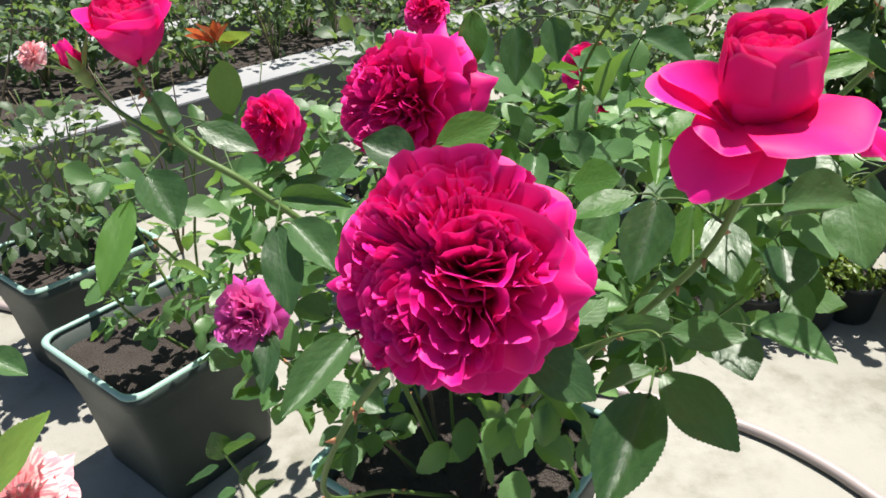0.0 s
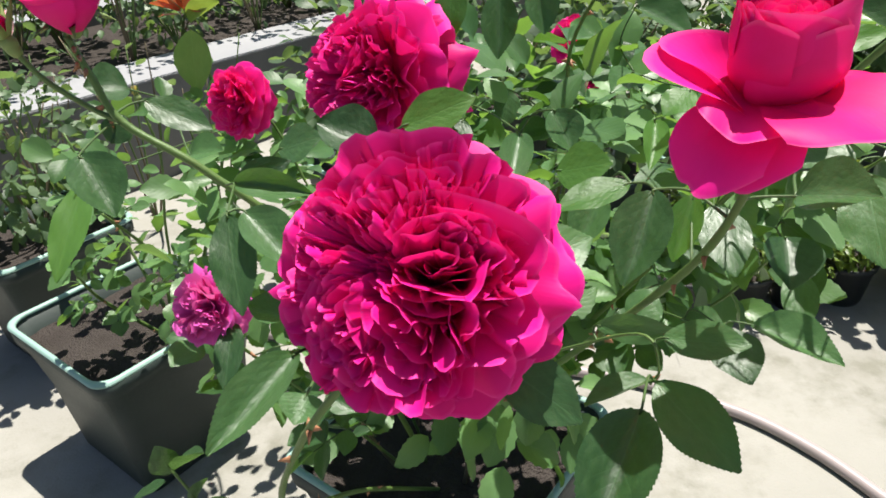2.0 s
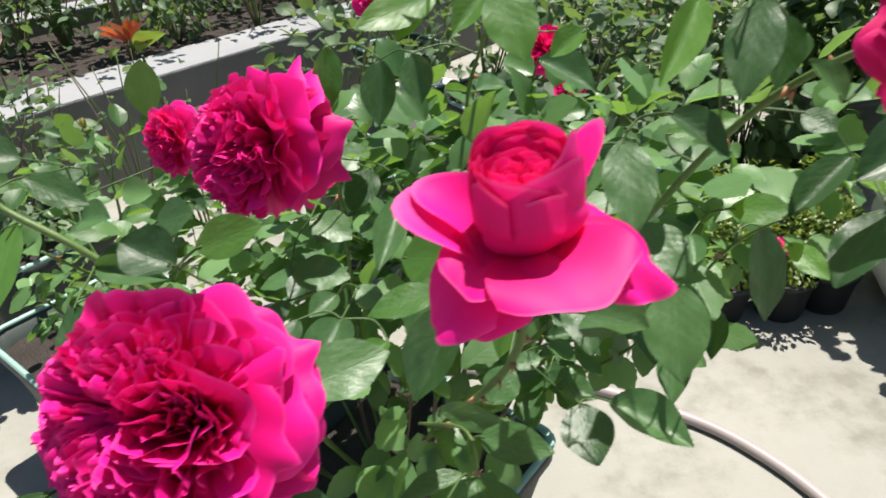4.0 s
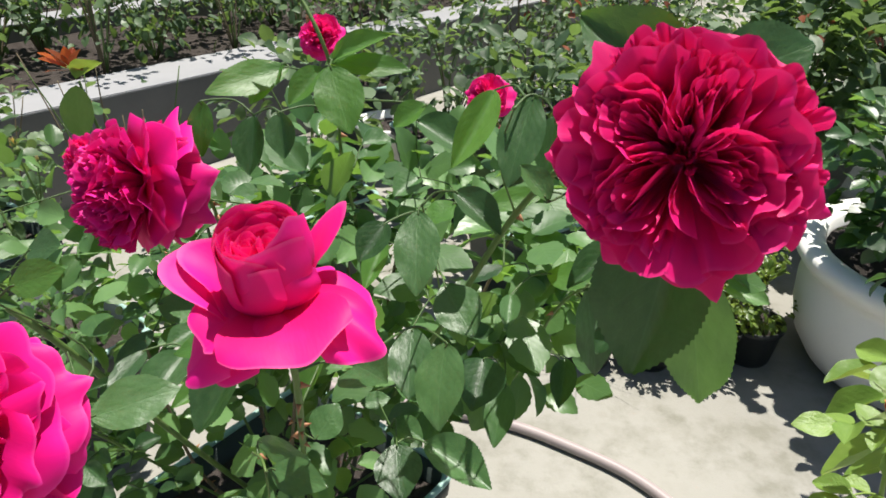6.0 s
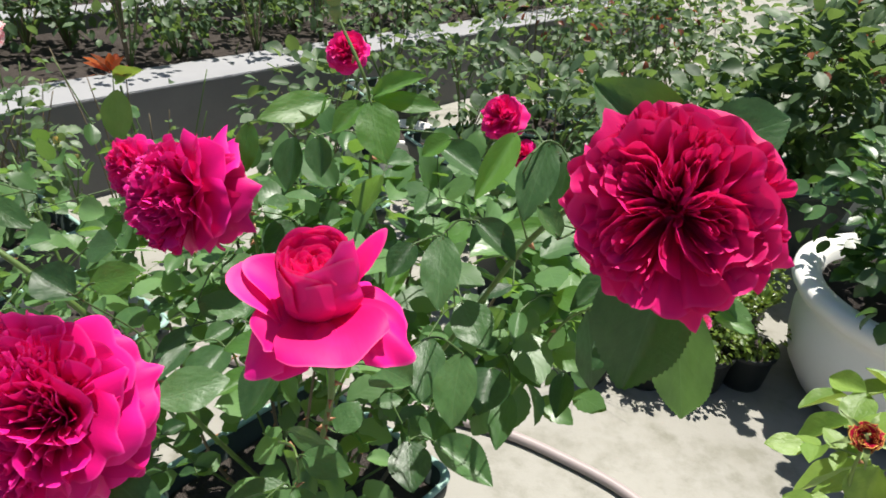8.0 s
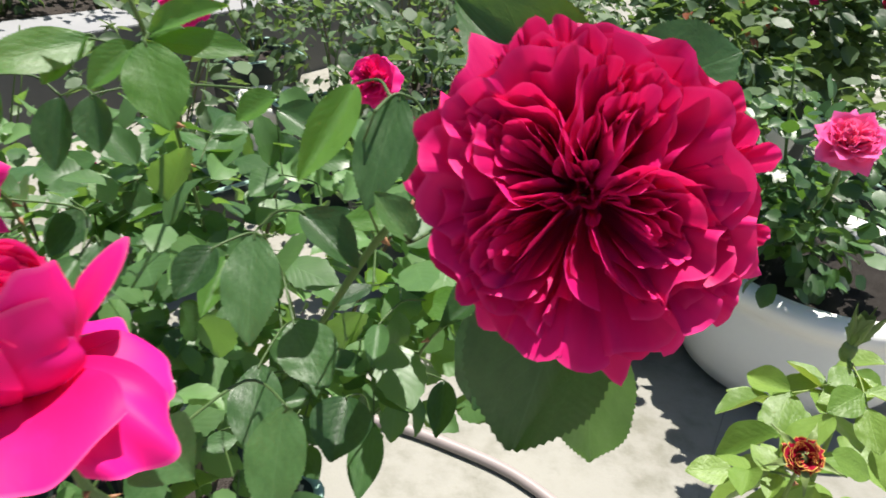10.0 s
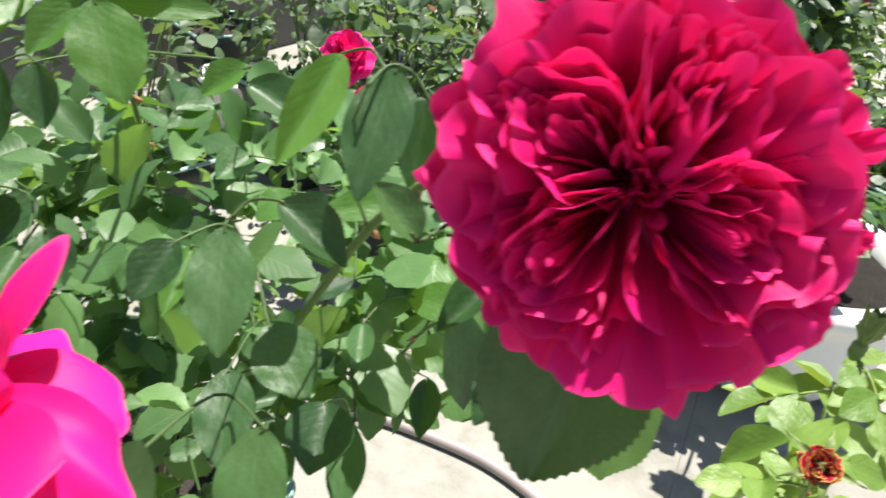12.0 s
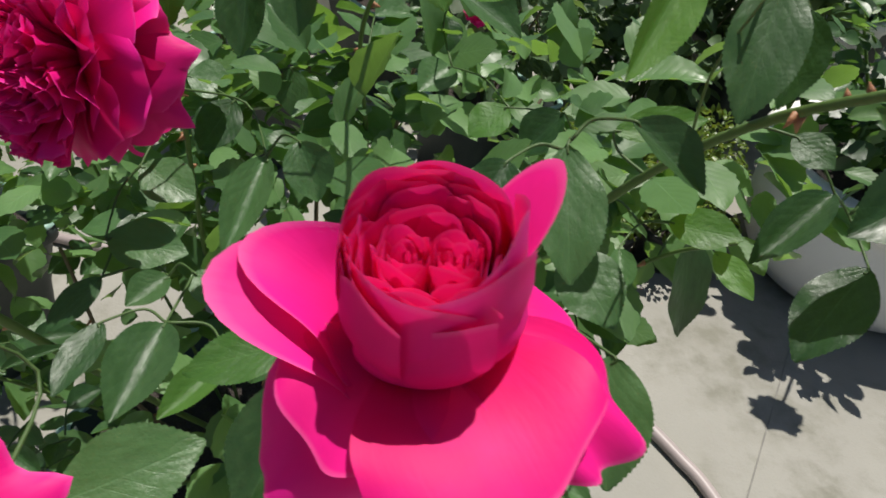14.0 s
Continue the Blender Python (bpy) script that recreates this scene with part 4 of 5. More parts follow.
leaf(main_bush, (0.151, 0.359, 0.866), (0.194, 0.340, 0.877), 0.022, 25)
leaf(main_bush, (0.052, 0.636, 1.012), (0.051, 0.610, 0.963), 0.029, -1)
leaf(main_bush, (0.013, 0.617, 1.029), (0.014, 0.598, 0.983), 0.025, -1, M_LEAF_YOUNG)
leaf(main_bush, (0.082, 0.622, 1.021), (0.089, 0.604, 0.984), 0.026, 16)
leaf(main_bush, (-0.214, 0.514, 0.960), (-0.162, 0.508, 0.940), 0.024, 26)
leaf(main_bush, (0.096, 0.568, 0.933), (0.112, 0.546, 0.905), 0.029, 21)
leaf(main_bush, (0.260, 0.401, 0.951), (0.261, 0.358, 0.916), 0.034, 18)
leaf(main_bush, (0.175, 0.423, 0.928), (0.161, 0.398, 0.894), 0.020, -4, M_LEAF_YOUNG)
leaf(main_bush, (0.120, 0.408, 0.838), (0.168, 0.382, 0.852), 0.018, 54)
leaf(main_bush, (0.121, 0.433, 0.925), (0.103, 0.410, 0.896), 0.024, -13)
leaf(main_bush, (0.093, 0.459, 0.927), (0.126, 0.440, 0.942), 0.032, 42, M_LEAF_YOUNG)
leaf(main_bush, (-0.079, 0.381, 0.859), (-0.104, 0.379, 0.870), 0.023, -24)
leaf(main_bush, (-0.117, 0.517, 0.919), (-0.080, 0.511, 0.933), 0.032, 33)
leaf(main_bush, (-0.252, 0.563, 0.954), (-0.276, 0.540, 0.964), 0.038, -37)
leaf(main_bush, (-0.226, 0.477, 0.940), (-0.218, 0.488, 0.958), 0.021, 40)
leaf(main_bush, (-0.204, 0.545, 0.903), (-0.172, 0.539, 0.910), 0.030, 28)
leaf(main_bush, (-0.221, 0.592, 0.925), (-0.242, 0.581, 0.923), 0.024, -34)
leaf(main_bush, (-0.052, 0.319, 0.850), (-0.055, 0.300, 0.845), 0.025, -12)
leaf(main_bush, (0.154, 0.544, 1.086), (0.175, 0.514, 1.045), 0.034, 8, M_LEAF_YOUNG)
leaf(main_bush, (0.153, 0.554, 1.087), (0.196, 0.569, 1.105), 0.018, 36, M_LEAF_YOUNG)
leaf(main_bush, (0.154, 0.554, 1.084), (0.213, 0.556, 1.083), 0.017, 33, M_LEAF_YOUNG)
leaf(main_bush, (0.147, 0.551, 1.082), (0.126, 0.526, 1.060), 0.020, -30, M_LEAF_YOUNG)
leaf(main_bush, (0.109, 0.580, 1.073), (0.059, 0.533, 1.063), 0.027, -57, M_LEAF_YOUNG)
leaf(main_bush, (0.105, 0.579, 1.076), (0.081, 0.561, 1.047), 0.020, -39, M_LEAF_YOUNG)
leaf(main_bush, (0.145, 0.561, 1.079), (0.170, 0.570, 1.088), 0.019, 35, M_LEAF_YOUNG)
leaf(main_bush, (0.278, 0.516, 1.082), (0.253, 0.476, 1.039), 0.022, -34, M_LEAF_YOUNG)
leaf(main_bush, (0.304, 0.482, 1.090), (0.292, 0.444, 1.042), 0.028, -10)
leaf(main_bush, (0.319, 0.483, 1.077), (0.314, 0.463, 1.041), 0.020, -6)
leaf(main_bush, (0.233, 0.462, 1.013), (0.239, 0.416, 0.974), 0.029, -2)
leaf(main_bush, (0.257, 0.461, 1.029), (0.290, 0.442, 1.009), 0.022, 22)
leaf(main_bush, (0.250, 0.477, 0.946), (0.276, 0.442, 0.927), 0.033, 11)
leaf(main_bush, (0.281, 0.528, 0.841), (0.274, 0.483, 0.820), 0.042, -4)
leaf(main_bush, (0.301, 0.538, 0.806), (0.295, 0.489, 0.775), 0.026, -2)
leaf(main_bush, (0.365, 0.664, 0.744), (0.359, 0.615, 0.715), 0.027, 0)
leaf(main_bush, (0.368, 0.591, 0.883), (0.388, 0.576, 0.793), 0.038, 10)
leaf(main_bush, (0.210, 0.467, 0.999), (0.195, 0.441, 0.981), 0.022, -19)
leaf(main_bush, (0.217, 0.450, 0.808), (0.229, 0.406, 0.793), 0.036, 0)
leaf(main_bush, (0.239, 0.454, 0.808), (0.296, 0.424, 0.796), 0.034, 14)
leaf(main_bush, (0.153, 0.439, 0.814), (0.167, 0.462, 0.833), 0.026, 17)
leaf(main_bush, (0.196, 0.555, 0.777), (0.222, 0.549, 0.764), 0.018, 18)
leaf(main_bush, (0.166, 0.538, 0.765), (0.192, 0.547, 0.768), 0.017, 19)
leaf(main_bush, (0.203, 0.494, 0.783), (0.234, 0.483, 0.781), 0.024, 15)
leaf(main_bush, (0.061, 0.323, 0.932), (0.105, 0.349, 0.939), 0.030, 20)
leaf(main_bush, (0.218, 0.597, 1.043), (0.192, 0.587, 1.026), 0.021, -34, M_LEAF_YOUNG)
leaf(main_bush, (0.271, 0.526, 0.988), (0.320, 0.532, 1.000), 0.018, 28, M_LEAF_YOUNG)
leaf(main_bush, (0.300, 0.536, 0.904), (0.298, 0.503, 0.891), 0.016, -1)
leaf(main_bush, (0.298, 0.581, 0.828), (0.331, 0.544, 0.814), 0.029, 14)
leaf(main_bush, (0.293, 0.577, 0.823), (0.244, 0.563, 0.841), 0.023, -23)
leaf(main_bush, (0.328, 0.546, 0.921), (0.366, 0.525, 0.930), 0.025, 24, M_LEAF_YOUNG)
leaf(main_bush, (0.384, 0.392, 1.070), (0.369, 0.366, 0.966), 0.058, -3)
leaf(main_bush, (0.396, 0.398, 1.030), (0.432, 0.420, 0.901), 0.040, 112)
leaf(main_bush, (0.315, 0.379, 1.064), (0.299, 0.386, 1.081), 0.015, -23)
leaf(main_bush, (0.394, 0.463, 0.966), (0.358, 0.427, 0.933), 0.032, -1)
leaf(main_bush, (0.410, 0.472, 1.014), (0.364, 0.450, 0.992), 0.036, -30)
leaf(main_bush, (0.340, 0.486, 1.019), (0.356, 0.470, 1.014), 0.017, 28)
leaf(main_bush, (0.379, 0.493, 0.987), (0.338, 0.466, 0.958), 0.022, -10)
leaf(main_bush, (0.406, 0.619, 0.848), (0.431, 0.582, 0.835), 0.021, 21, M_LEAF_YOUNG)
leaf(main_bush, (0.071, 0.588, 0.906), (0.058, 0.521, 0.875), 0.026, -12)
leaf(main_bush, (-0.027, 0.549, 0.854), (0.027, 0.545, 0.852), 0.033, 17)
leaf(main_bush, (0.039, 0.472, 0.863), (0.031, 0.408, 0.856), 0.032, -12)
leaf(main_bush, (0.009, 0.462, 0.869), (0.002, 0.415, 0.863), 0.019, -15)
leaf(main_bush, (0.078, 0.452, 0.859), (0.055, 0.410, 0.860), 0.019, -14, M_LEAF_YOUNG)
leaf(main_bush, (-0.019, 0.600, 0.879), (0.022, 0.583, 0.868), 0.033, 14)
leaf(main_bush, (0.190, 0.750, 0.911), (0.164, 0.723, 0.899), 0.033, -18)
leaf(main_bush, (0.236, 0.690, 0.911), (0.207, 0.672, 0.892), 0.033, -20, M_LEAF_YOUNG)
leaf(main_bush, (0.269, 0.641, 0.937), (0.242, 0.630, 0.908), 0.030, -24)
leaf(main_bush, (0.176, 0.812, 0.929), (0.185, 0.791, 0.904), 0.034, 12)
leaf(main_bush, (0.109, 0.725, 0.867), (0.148, 0.699, 0.857), 0.032, 19)
leaf(main_bush, (0.059, 0.734, 0.900), (0.060, 0.716, 0.865), 0.026, -7)
leaf(main_bush, (0.358, 0.681, 0.848), (0.323, 0.674, 0.819), 0.017, -20)
leaf(main_bush, (-0.026, 0.531, 0.835), (-0.050, 0.495, 0.816), 0.021, -21)
leaf(main_bush, (0.018, 0.531, 0.842), (-0.000, 0.504, 0.839), 0.022, -19)
leaf(main_bush, (0.040, 0.517, 0.862), (0.064, 0.501, 0.852), 0.020, 9)
leaf(main_bush, (-0.067, 0.470, 0.807), (-0.037, 0.494, 0.808), 0.008, 19)
leaf(main_bush, (0.219, 0.520, 0.873), (0.225, 0.462, 0.845), 0.035, 0)
leaf(main_bush, (0.182, 0.588, 0.917), (0.172, 0.542, 0.892), 0.020, -10, M_LEAF_YOUNG)
leaf(main_bush, (0.291, 0.600, 0.893), (0.257, 0.582, 0.882), 0.018, -18)
leaf(main_bush, (0.185, 0.752, 0.976), (0.241, 0.735, 0.949), 0.038, 28)
leaf(main_bush, (-0.030, 0.733, 0.880), (0.007, 0.737, 0.877), 0.034, 25)
leaf(main_bush, (0.115, 0.863, 0.874), (0.153, 0.848, 0.853), 0.035, 24)
leaf(main_bush, (0.015, 0.714, 0.874), (-0.006, 0.673, 0.845), 0.037, -24)
leaf(main_bush, (0.109, 0.737, 0.856), (0.066, 0.719, 0.849), 0.032, -26)


def stalks(parent, reach=0.16):
    """Ties each leaf by a thin stalk to the nearest cane, or to the foot of a leaf that is tied already."""
    net = [p for who, line in CANE_LINES if who is parent for p in line[4:]]
    loose = [(b, t) for who, b, t in LEAF_BASES if who is parent]
    while loose:
        d, i, p = nearest(loose, net)
        b, t = loose.pop(i)
        back = (b - t).normalized()
        if d > 0.004:
            mid = (b + p) / 2 + back * d * 0.15 + (Vector((0, 0.22 * d, -0.06 * d)) if d < 0.06 else Vector((0, 0.55 * d, -0.25 * d)))
            put("leaf_stalk", tube("leaf_stalk", [p, mid, b, b - back * 0.004], 0.0010 if d < reach else 0.0013, 0.0006, M_STALK, 6, 5), parent)
            net.append(mid)
        net.append(b)


def nearest(loose, net):
    a = np.array([tuple(b) for b, t in loose])
    q = np.array([tuple(p) for p in net])
    dist = np.linalg.norm(a[:, None, :] - q[None, :, :], axis=2)
    i, j = np.unravel_index(dist.argmin(), dist.shape)
    return float(dist[i, j]), int(i), net[j]


stalks(main_bush)

# the fill of the bush, leaf by leaf along its canes
fill = random.Random(5)


def clothe(parent, rng, points, count, size, mat=None, t0=0.38, stem=None, every=5):
    line = curve_points(points, 12)
    for i in range(count):
        t = t0 + (1 - t0) * (i + rng.random() * 0.8) / count
        p = line[min(len(line) - 1, int(t * (len(line) - 1)))]
        a = rng.uniform(0, 2 * math.pi)
        way = Vector((math.cos(a), math.sin(a), rng.uniform(-0.2, 0.55)))
        spray(parent, rng, p, way, size * rng.uniform(0.75, 1.2), mat, every, stem)


clothe(main_bush, fill, [(0.05, 0.80, 0.42), (0.11, 0.78, 0.62), (0.125, 0.74, 0.82), (0.12, 0.72, 0.95)], 8, 0.046)
clothe(main_bush, fill, [(-0.04, 0.78, 0.42), (-0.03, 0.74, 0.62), (-0.01, 0.70, 0.80)], 5, 0.044)
clothe(main_bush, fill, [(0.10, 0.80, 0.42), (0.20, 0.74, 0.60), (0.26, 0.64, 0.80)], 7, 0.046)
clothe(main_bush, fill, [(-0.14, 0.80, 0.42), (-0.20, 0.84, 0.62), (-0.26, 0.86, 0.78)], 6, 0.040)
clothe(main_bush, fill, [(-0.07, 0.70, 0.40), (-0.09, 0.58, 0.56), (-0.10, 0.50, 0.72)], 5, 0.040)
clothe(main_bush, fill, [(-0.13, 0.72, 0.40), (-0.20, 0.64, 0.56), (-0.24, 0.60, 0.70)], 4, 0.038)


# ---- other bushes ----
def foliage(name, parent, rng, centre, radius, count, size, mat, shapes=None, flat=1.0, label="", hollow=0.35):
    """A cloud of single leaves round a middle, thicker outside, with gaps."""
    poses = []
    c = Vector(centre)
    while len(poses) < count:
        d = Vector((rng.uniform(-1, 1), rng.uniform(-1, 1), rng.uniform(-1, 1)))
        if not 0.02 < d.length <= 1:
            continue
        p = Vector((d.x * radius[0], d.y * radius[1], d.z * radius[2]))
        if d.length < hollow or noise.noise((c + p) * 7.0) < -0.12:
            continue
        out = Vector((d.x, d.y, d.z * 0.5)).normalized()
        way = (out + Vector((rng.uniform(-0.8, 0.8), rng.uniform(-0.8, 0.8), rng.uniform(-0.9, 0.5)))).normalized()
        s = size * rng.uniform(0.6, 1.25)
        poses.append(leaf_pose(c + p, c + p + way * s, s * rng.uniform(0.55, 0.72) * flat, rng.uniform(-50, 50)))
    return joined(name, shapes or LEAF_SMALL, poses, mat, parent, label)


def main_fill():
    """The inner leaves of the front bush, too many to name one by one."""
    rng = random.Random(19)
    for i, (c, r, k) in enumerate((((0.10, 0.84, 0.72), (0.24, 0.15, 0.23), 270), ((-0.15, 0.84, 0.66), (0.22, 0.16, 0.20), 150), ((0.28, 0.80, 0.72), (0.15, 0.14, 0.13), 60), ((0.42, 0.72, 0.87), (0.12, 0.10, 0.11), 62), ((0.30, 0.64, 0.90), (0.10, 0.08, 0.10), 26), ((0.10, 0.66, 0.86), (0.16, 0.10, 0.10), 40), ((0.20, 0.94, 0.72), (0.27, 0.18, 0.18), 270), ((-0.14, 0.96, 0.74), (0.24, 0.15, 0.13), 170),
                                   ((0.02, 0.72, 0.54), (0.24, 0.14, 0.12), 40), ((0.04, 0.62, 0.66), (0.11, 0.10, 0.12), 34), ((-0.26, 0.72, 0.66), (0.12, 0.10, 0.16), 60))):
        foliage("inner_leaves", main_bush, rng, c, r, k, 0.050, M_LEAF_FAR, LEAF_MID, 1.0, hollow=0.05)


main_fill()


def twigs(parent, rng, root, top, count, spread, r=0.004, mat=None):
    for i in range(count):
        a = rng.uniform(0, 2 * math.pi)
        k = rng.uniform(0.2, 1)
        end = Vector(top) + Vector((math.cos(a) * spread * k, math.sin(a) * spread * k, rng.uniform(-0.25, 0.1) * spread * 2))
        mid = (Vector(root) + end) / 2 + Vector((rng.uniform(-0.2, 0.2) * spread, rng.uniform(-0.2, 0.2) * spread, 0.04))
        put("cane", tube("cane", [root, mid, end], r * rng.uniform(0.8, 1.3), r * 0.4, mat or rng.choice((M_CANE, M_CANE_OLD)), 6, 4), parent)


def bush(at, base, height, spread, leaves, size, label, seed, group="rose bushes", mat=None, blooms=(), young=0.0, canes=9, big=False):
    rng = random.Random(seed)
    x, y = at
    b = thing("rose_bush", (x, y, base), label, "rose bush", group)
    twigs(b, rng, (x, y, base - 0.01), (x, y, base + height * 0.85), canes, spread * 0.8)
    foliage("foliage", b, rng, (x, y, base + height * 0.56), (spread, spread, height * 0.48), int(leaves * (1.7 if big else 1.5)), size * (1.22 if big else 1.0), mat or M_LEAF_BACK, LEAF_MID if big else None)
    if young:
        foliage("young_foliage", b, rng, (x, y, base + height * 0.85), (spread * 0.9, spread * 0.9, height * 0.25), int(leaves * young * 0.6), size * 0.8, M_LEAF_BRONZE, label="reddish young leaves")
    for i, (px, py, pz, R, m) in enumerate(blooms):
        rosette(b, (px, py, pz), (rng.uniform(-0.6, 0.4), -0.7, 0.4), R, m, seed * 10 + i, "open bloom", 0, 3, 0.5, 7, None, 1.6, (0, 0, 0), 0.42, 1.12, 1.8)
        put("cane", tube("cane", [(x, y, base), ((x + px) / 2, (y + py) / 2, (base + pz) / 2 + 0.05), (px, py + 0.02, pz - R * 0.6)], 0.004, 0.002, M_CANE, 6, 5), b)
    return b


# square pots to the left and their plants
square_pot((-0.692, 1.111), 58.5, 0.364, 0.34, "dark green square plastic pot with pale rim, half bare soil", fill=0.045)
square_pot((-1.12, 1.46), 58.5, 0.355, 0.34, "dark green square plastic pot in shade", fill=0.05)
left_bush = thing("rose_bush", (-0.62, 1.12, 0.29), "thin young rose bush with few leaves", "rose bush", "rose bushes")
lb = random.Random(8)
for pts in ([(-0.62, 1.12, 0.28), (-0.55, 1.02, 0.45), (-0.46, 0.86, 0.62), (-0.44, 0.75, 0.74)], [(-0.60, 1.14, 0.28), (-0.50, 1.14, 0.52), (-0.42, 1.10, 0.72), (-0.42, 1.07, 0.90)],
            [(-0.63, 1.10, 0.28), (-0.68, 1.02, 0.42), (-0.66, 0.95, 0.52)], [(-0.62, 1.13, 0.28), (-0.72, 1.18, 0.5), (-0.78, 1.20, 0.68)]):
    cane(left_bush, pts, 0.0042, 0.002, None, 4, 2)
    clothe(left_bush, lb, pts, 6, 0.034, M_LEAF_FAR, 0.25)
for dx, dy, dz, k in ((-0.045, 0.0, 0.012, 0), (-0.036, -0.012, 0.026, 0), (-0.018, -0.02, 0.034, 1), (0.004, -0.01, 0.036, 0), (0.022, 0.0, 0.030, 1), (0.038, -0.012, 0.014, 0), (0.030, -0.02, 0.002, 1), (-0.030, -0.02, -0.004, 1), (0.0, 0.02, 0.028, 0)):
    leaf(left_bush, (-0.43 + 0.12 * dx, 1.07, 0.918 + 0.2 * dz), (-0.43 + dx * 1.15, 1.07 + dy, 0.922 + dz), 0.017, 30 - 25 * k, M_LEAF_BRONZE if k else M_LEAF_RED)
leaf(left_bush, (-0.423, 1.065, 0.895), (-0.420, 1.04, 0.806), 0.058, 0, M_LEAF_LIME)
leaf(left_bush, (-0.420, 1.065, 0.905), (-0.366, 1.055, 0.938), 0.046, -20, M_LEAF_LIME)
foliage("foliage", left_bush, lb, (-0.47, 1.02, 0.62), (0.22, 0.20, 0.20), 150, 0.046, M_LEAF_FAR, LEAF_MID, hollow=0.05)
foliage("foliage", left_bush, lb, (-0.70, 1.16, 0.52), (0.16, 0.16, 0.16), 14, 0.040, M_LEAF_FAR, LEAF_MID, hollow=0.05)
bush((-0.78, 1.78), 0.0, 0.80, 0.26, 12, 0.044, "thin rose bush with few leaves beside the bed wall", 72, canes=5)
bush((-1.15, 2.05), 0.0, 0.75, 0.28, 12, 0.044, "thin rose bush beside the bed wall", 73, young=0.06, canes=5)
bush((-1.12, 1.47), 0.29, 0.42, 0.24, 260, 0.045, "leafy rose bush in a shaded pot", 71)

# low plant close by at the lower left, with striped blooms
striped = thing("striped_rose_bush", (-0.30, 0.16, 0.0), "rose bush with pink and cream striped blooms", "rose bush", "rose bushes")
square_pot((-0.34, 0.10), 47.0, 0.30, 0.30, "dark green square plastic pot under striped roses", fill=0.05)
cane(striped, [(-0.34, 0.10, 0.25), (-0.27, 0.12, 0.55), (-0.215, 0.19, 0.80), (-0.205, 0.205, 0.845)], 0.005, 0.003)
rosette(striped, (-0.216, 0.208, 0.858), (-0.1, -0.35, 0.9), 0.031, M_STRIPED, 81, "striped pink and cream bloom", 0, 3, 0.7, 10, None, 1.3, (0, 0, 0), 0.4, 1.0, 1.6)
cane(striped, [(-0.33, 0.11, 0.25), (-0.20, 0.25, 0.52), (-0.112, 0.312, 0.70), (-0.126, 0.316, 0.735), (-0.149, 0.318, 0.787)], 0.003, 0.0009)
for b0, t0, w0, r0 in (((-0.150, 0.318, 0.780), (-0.152, 0.316, 0.806), 0.017, 30), ((-0.146, 0.318, 0.784), (-0.121, 0.314, 0.805), 0.016, -20), ((-0.155, 0.318, 0.772), (-0.180, 0.312, 0.760), 0.019, 10),
                       ((-0.140, 0.318, 0.754), (-0.123, 0.314, 0.783), 0.008, 60), ((-0.146, 0.318, 0.750), (-0.161, 0.310, 0.744), 0.016, 0), ((-0.131, 0.318, 0.748), (-0.113, 0.314, 0.765), 0.009, 50)):
    leaf(striped, b0, t0, w0, r0)
leaf(striped, (-0.215, 0.19, 0.865), (-0.180, 0.225, 0.905), 0.02, 10, M_LEAF_LIME)
leaf(striped, (-0.312, 0.33, 0.856), (-0.280, 0.325, 0.844), 0.02, 20)
cane(striped, [(-0.33, 0.12, 0.25), (-0.34, 0.30, 0.60), (-0.33, 0.335, 0.80), (-0.312, 0.33, 0.856)], 0.003, 0.0012)
bush((-1.42, 1.98), 0.0, 0.70, 0.22, 70, 0.04, "striped rose bush at the bed wall", 83, blooms=((-1.385, 1.89, 0.745, 0.042, M_STRIPED),))

bud(left_bush, (-0.475, 0.958, 0.822), (-0.1, 0.0, 1.0), 0.020, M_YELLOW, 108, "small closed green bud", 1)
cane(left_bush, [(-0.60, 1.12, 0.28), (-0.54, 1.05, 0.55), (-0.47, 0.97, 0.72), (-0.475, 0.958, 0.818)], 0.003, 0.0015)
bud(left_bush, (-0.455, 0.970, 0.795), (0.2, 0.0, 1.0), 0.014, M_YELLOW, 109, "tiny green bud", 4)
cane(left_bush, [(-0.47, 0.97, 0.72), (-0.46, 0.97, 0.76), (-0.455, 0.97, 0.792)], 0.0014, 0.001)

# hose on the paving
hose = put("garden_hose", tube("garden_hose", [(-1.70, 1.70, 0.014), (-1.30, 1.60, 0.014), (-0.75, 1.49, 0.014), (-0.40, 1.435, 0.014), (-0.06, 1.385, 0.014), (0.15, 1.355, 0.014), (0.33, 1.325, 0.014), (0.47, 1.272, 0.014),
           (0.60, 1.205, 0.014), (0.70, 1.115, 0.014), (0.77, 1.02, 0.014), (0.815, 0.94, 0.014), (0.90, 0.70, 0.014), (1.02, 0.40, 0.014), (1.2, 0.1, 0.014)], 0.0135, 0.0135, M_HOSE, 14, 10), None)
tagged(hose, "mauve-grey rubber garden hose lying on paving", "hose")

